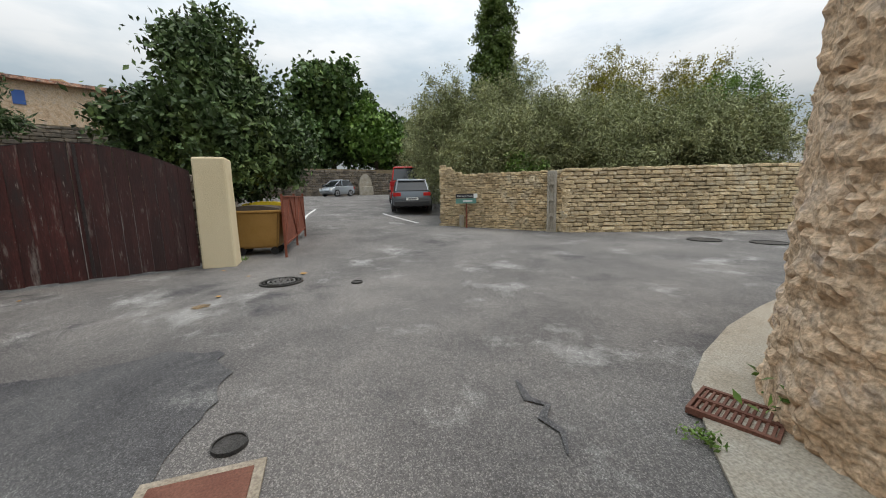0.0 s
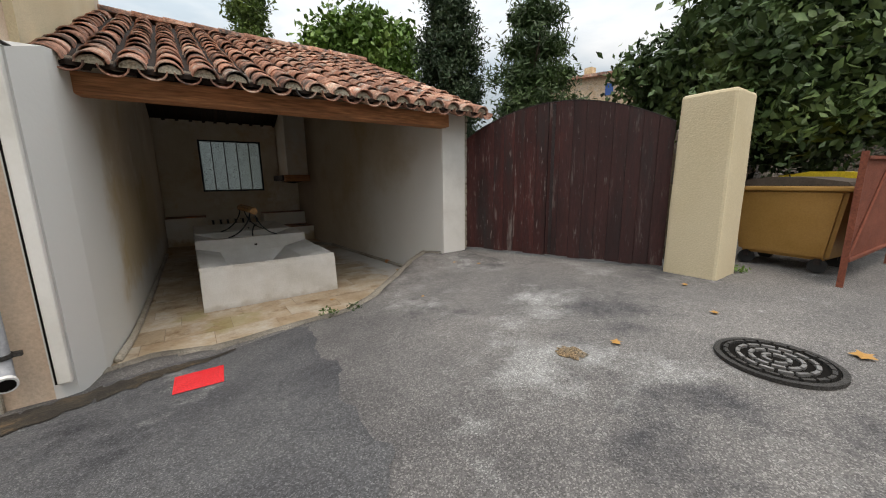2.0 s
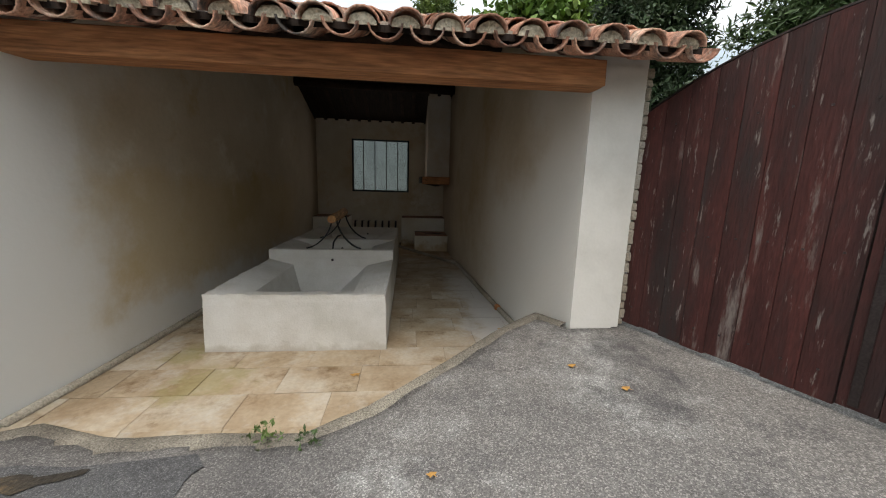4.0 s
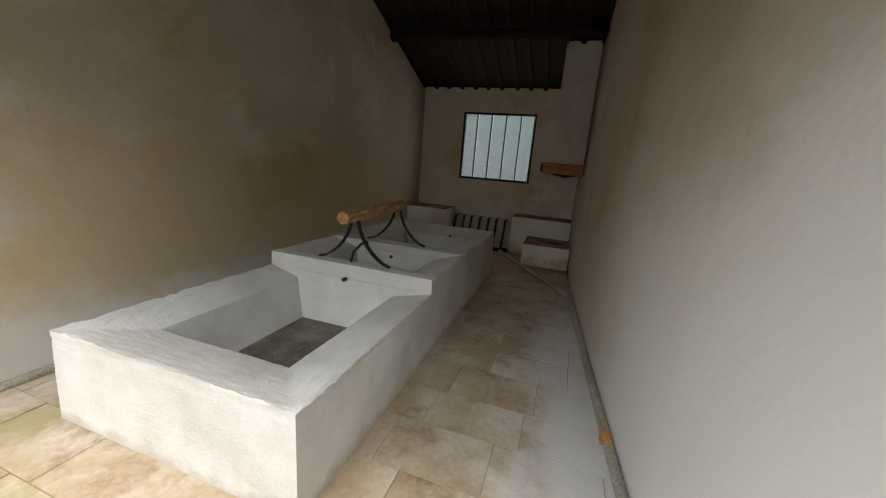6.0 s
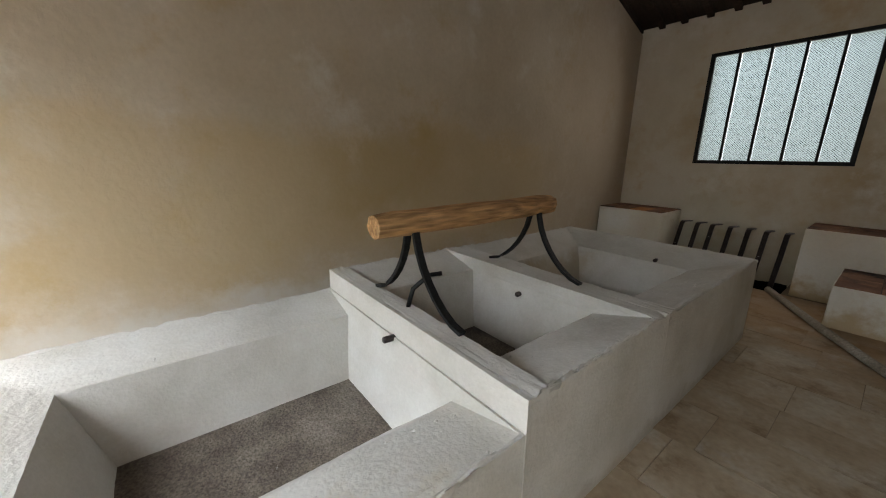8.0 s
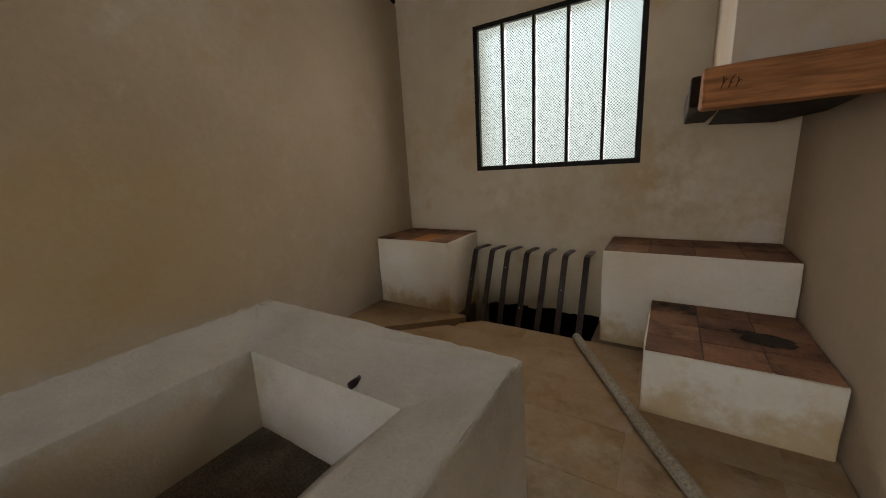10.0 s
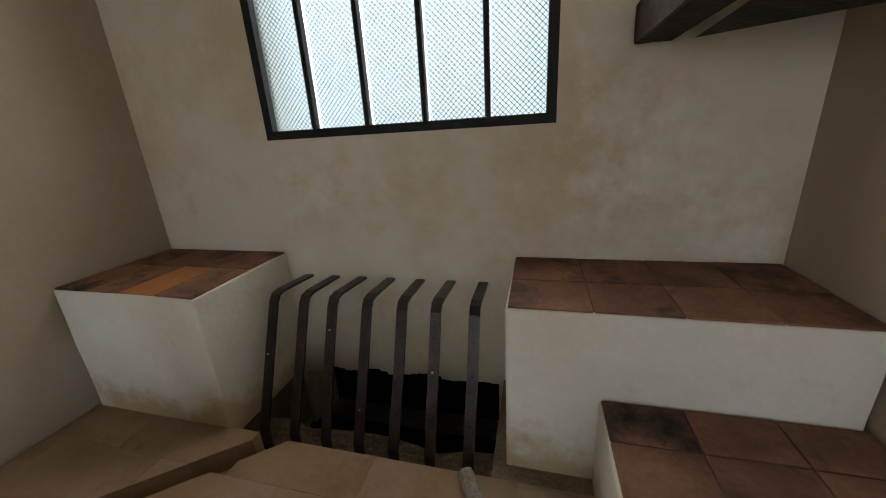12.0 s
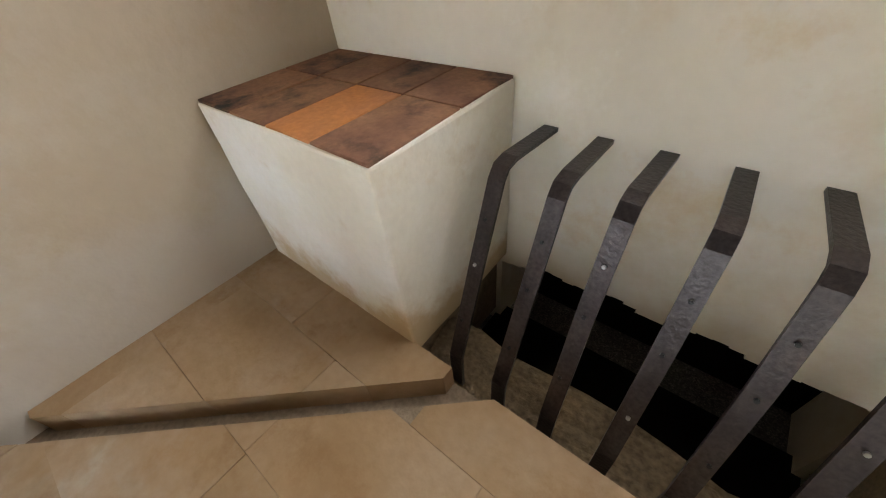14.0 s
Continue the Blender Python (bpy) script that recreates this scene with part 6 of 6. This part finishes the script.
tree(4.0, 2.6, "tall dark cypress behind the gate", "tree", [(0, 0, 1.5, 0.75, 0.75, 1.5), (0, 0, 3.6, 0.85, 0.85, 2.2), (0, 0, 6.5, 0.62, 0.62, 2.4), (0, 0, 9, 0.3, 0.3, 1.4)], 1100, 70000, 0.055, 0.35, DARK_CYPRESS, 0.17, 0.15, 22, 4)
tree(1.2, 12.4, "slim dark cypress far behind the wash-house", "tree", [(0, 0, 4, 0.95, 0.95, 3.5), (0, 0, 8.3, 0.8, 0.8, 3.2), (0, 0, 11.0, 0.4, 0.4, 1.6)], 500, 26000, 0.09, 0.4, CYPRESS_LEAF, 0.25, 0.16, 23, 4)
tree(4.4, 9.5, "broad bright-leaved plane tree behind the wash-house", "tree", [(0, 0, 5.0, 2.2, 2.2, 2.2), (-0.5, 0, 6.0, 1.5, 1.5, 1.4), (0.9, -0.5, 6.2, 1.6, 1.6, 1.3), (1.2, 0, 4.6, 1.8, 1.8, 1.8)], 420, 32000, 0.13, 0.6, BRIGHT_LEAF, 0.5, 0.22, 24)
tree(8.1, 3.5, "dark pine with open layered branches behind the gate", "tree", [(0, 0, 2.2, 1.6, 1.6, 0.4), (0.1, 0, 3.3, 1.5, 1.5, 0.35), (0, 0.1, 4.3, 1.3, 1.3, 0.32), (0.1, 0, 5.2, 1.05, 1.05, 0.3), (0, 0, 6.1, 0.75, 0.75, 0.3), (0, 0, 6.9, 0.45, 0.45, 0.3), (0, 0, 7.5, 0.2, 0.2, 0.4)], 300, 30000, 0.11, 0.25, PINE_LEAF, 0.35, 0.16, 25, 14)
tree(41.0, -8.2, "large round dark-green tree beyond the far wall", "tree", [(0, 0, 8.5, 5.0, 5.0, 4.6), (-1.0, 0.4, 11.3, 4.0, 4.4, 3.4), (0, -3.2, 6.5, 3.4, 3.4, 3.2), (0, 3.5, 5.2, 3.6, 3.6, 3.2)], 500, 30000, 0.32, 0.6, DARK_LEAF, 0.9, 0.4, 26)
tree(38.0, -12.8, "bright green tree above the far wall", "tree", [(0, 0, 6.0, 3.0, 3.0, 2.6), (0, 0.8, 8.0, 2.2, 2.2, 2.0)], 240, 16000, 0.26, 0.6, BRIGHT_LEAF, 0.7, 0.25, 27)
tree(40.0, -16.5, "dark tree behind the end of the far wall", "tree", [(0, 0, 4.5, 3.4, 3.4, 3.2), (0, 1.5, 7.0, 2.6, 2.6, 2.4)], 260, 16000, 0.28, 0.6, DARK_LEAF, 0.8, 0.25, 30)
tree(29.0, 1.6, "leafy dark tree leaning over the road wall", "tree", [(0, 0, 4.5, 2.6, 2.4, 2.2), (-5, 0.2, 4.0, 2.6, 2.0, 1.8), (-10, 0.2, 3.6, 2.4, 1.8, 1.6)], 300, 20000, 0.2, 0.6, DARK_LEAF, 0.6, 0.25, 28)
tree(15.1, -15.8, "tall slender cypress in the garden", "tree", [(0, 0, 3.0, 1.3, 1.3, 2.8), (0, 0, 6.5, 1.4, 1.4, 3.2), (0, 0, 9.6, 1.2, 1.2, 2.8), (0, 0, 12.2, 0.75, 0.75, 2.2), (0, 0, 14.0, 0.3, 0.3, 1.2)], 1000, 60000, 0.10, 0.4, CYPRESS_LEAF, 0.26, 0.18, 29, 3)
sh = random.Random(4)
for i, (x, y, s, hgt, m_) in enumerate(((10.6, -12.4, 1.7, 3.0, OLIVE_LEAF), (8.6, -12.9, 1.5, 2.7, OLIVE_LEAF), (13.4, -11.9, 1.9, 4.6, OLIVE_LEAF), (12.0, -14.4, 2.0, 4.7, OLIVE_LEAF), (8.0, -15.0, 1.7, 3.2, OLIVE_LEAF),
                                        (9.8, -16.5, 2.0, 4.2, OLIVE_LEAF), (6.6, -16.4, 1.7, 3.2, OLIVE_LEAF), (5.6, -18.8, 1.9, 3.4, OLIVE_LEAF), (8.4, -19.2, 2.1, 4.2, OLIVE_LEAF), (4.6, -21.5, 2.0, 3.3, OLIVE_LEAF), (11.2, -20.8, 2.2, 5.0, YELLOW_LEAF), (9.0, -23.0, 2.2, 4.6, YELLOW_LEAF), (6.8, -22.6, 2.0, 3.5, BRIGHT_LEAF), (20.0, -13.4, 2.1, 5.0, OLIVE_LEAF), (16.5, -13.4, 2.0, 4.2, OLIVE_LEAF), (20.5, -15.6, 2.4, 5.0, OLIVE_LEAF), (25.5, -17.0, 2.6, 4.6, OLIVE_LEAF))):
    b, hgt, s = 0.9, hgt * (1.6 if m_ is not OLIVE_LEAF else 1.32 if y < -16 else 1.5), s * 1.15
    blobs = [(0, 0, hgt * 0.45, s, s, hgt * 0.42), (sh.uniform(-0.7, 0.7), sh.uniform(-0.7, 0.7), hgt * 0.75, s * 0.8, s * 0.8, hgt * 0.28), (sh.uniform(-0.9, 0.9), sh.uniform(-0.9, 0.9), hgt * 0.62, s * 0.9, s * 0.8, hgt * 0.3)]
    lab = {OLIVE_LEAF: "grey-green olive shrub rising above the garden wall", YELLOW_LEAF: "tree with yellowing leaves behind the garden wall", BRIGHT_LEAF: "green shrub behind the garden wall"}[m_]
    tree(x, y, lab, "shrub", blobs, 420, 34000, 0.075, 0.26, m_, 0.34, 0.09, 40 + i, 6, base=b)
tree(7.4, -12.9, "bright green fern-like shrub on the garden wall", "shrub", [(0, 0, 1.7, 0.9, 0.8, 0.5), (0.2, 0.2, 2.1, 0.5, 0.5, 0.4)], 60, 3500, 0.09, 0.3, BRIGHT_LEAF, 0.25, 0.05, 61, 5, base=0.9)


# ---- weeds and fallen leaves ----
def weed(x, y, z, size, n_, label, seed, m_=BRIGHT_LEAF):
    t_ = thing("weed", (x, y, z), label, "weed")
    me, _ = crown_mesh("foliage", seed, [(x, y, z + size * 0.4, size, size, size * 0.5)], 14, n_, size * 0.22, 0.4, m_, size * 0.4)
    o = new("foliage", me)
    o.parent = t_
    o.matrix_parent_inverse = Matrix.Translation((-x, -y, -z))


weed(-3.42, -8.02, 0.42, 0.20, 90, "fresh green weed growing at the wall foot", 71)
weed(-3.72, -7.58, 0.42, 0.20, 110, "fresh green weed by the drain grate", 72)
weed(-3.55, -6.99, 0.38, 0.09, 90, "tuft of grass at the gutter edge", 73)
weed(-0.55, -1.42, 0.16, 0.10, 70, "small weed on the kerb", 74, FIG_LEAF)
weed(-0.30, -1.50, 0.20, 0.08, 60, "small weed on the kerb", 75, FIG_LEAF)
weed(3.66, -3.80, 0.44, 0.10, 60, "tuft of grass at the pillar foot", 76)
lf = random.Random(8)
DRY = plain("dry_leaf", (0.42, 0.22, 0.06), 0.8)
for x, y, s in ((0.72, -3.9, 0.06), (1.75, -4.95, 0.10), (1.35, -1.15, 0.04), (1.55, -1.45, 0.04), (-0.2, -0.45, 0.05), (2.6, -3.6, 0.05), (1.9, -4.1, 0.05), (0.35, -1.9, 0.03), (-2.12, 4.93, 0.05), (1.3, 0.5, 0.04)):
    inside = in_wash_house(x, y)
    z = (0.004 if inside else ground_z(x, y) + 0.014)
    bm = bmesh.new()
    c = bm.verts.new((x, y, z + 0.012))
    ring = [bm.verts.new((x + s * (0.5 + 0.5 * (k % 2)) * math.cos(k * math.pi / 5), y + s * 0.7 * (0.5 + 0.5 * (k % 2)) * math.sin(k * math.pi / 5), z + 0.004 * (k % 3))) for k in range(10)]
    for k in range(10):
        bm.faces.new((c, ring[k], ring[(k + 1) % 10]))
    lo = thing("fallen_leaf", (x, y, z), "dry brown fallen leaf lying on the ground", "leaf", "fallen leaves")
    part("blade", bm, DRY, lo)

for pts, hw, m_, lab in (([(-3.45 + 0.05 * k, lerp([-3.45, -2.7, -2.0, -1.4], [-2.02, -1.86, -1.56, -1.47], -3.45 + 0.05 * k) + 0.05 * noise.noise(Vector((k * 0.5, 1, 4)))) for k in range(41)], [lerp([0, 12, 26, 40], [0.08, 0.20, 0.13, 0.02], k) * (1 + 0.7 * noise.noise(Vector((k * 0.7, 9, 4)))) for k in range(41)], DIRT, "dark damp dirt along the kerb"),
                         ([(-2.62, -6.42), (-2.85, -6.36), (-2.95, -6.44), (-3.05, -6.33), (-3.2, -6.36), (-3.35, -6.27)], [0.01, 0.03, 0.022, 0.03, 0.02, 0.006], PATCH, "dark damp mark on the asphalt"),
                         ([(-2.1, -5.9), (-2.25, -6.3), (-2.4, -6.65), (-2.6, -7.0), (-2.85, -7.35)], 0.002, PATCH, "thin crack in the asphalt")):
    structure("road_mark", ribbon(pts, hw, 0.008 if m_ is DIRT else 0.006), m_, lab, "road mark")

st = bmesh.new()
so = Vector((0.36, -3.78))
rim_v = []
for i in range(40):
    a = 2 * math.pi * i / 40
    rr_ = 0.09 * (1 + 0.6 * noise.noise(Vector((2 * math.cos(a), 2 * math.sin(a), 4))) + 0.25 * noise.noise(Vector((6 * math.cos(a), 6 * math.sin(a), 4))))
    px_, py_ = so.x + rr_ * math.cos(a), so.y + rr_ * 1.2 * math.sin(a)
    rim_v.append(st.verts.new((px_, py_, ground_z(px_, py_) + 0.007)))
st.faces.new(rim_v)
structure("road_stain", st, ORANGE_STAIN, "rusty orange stain on the asphalt", "road mark")
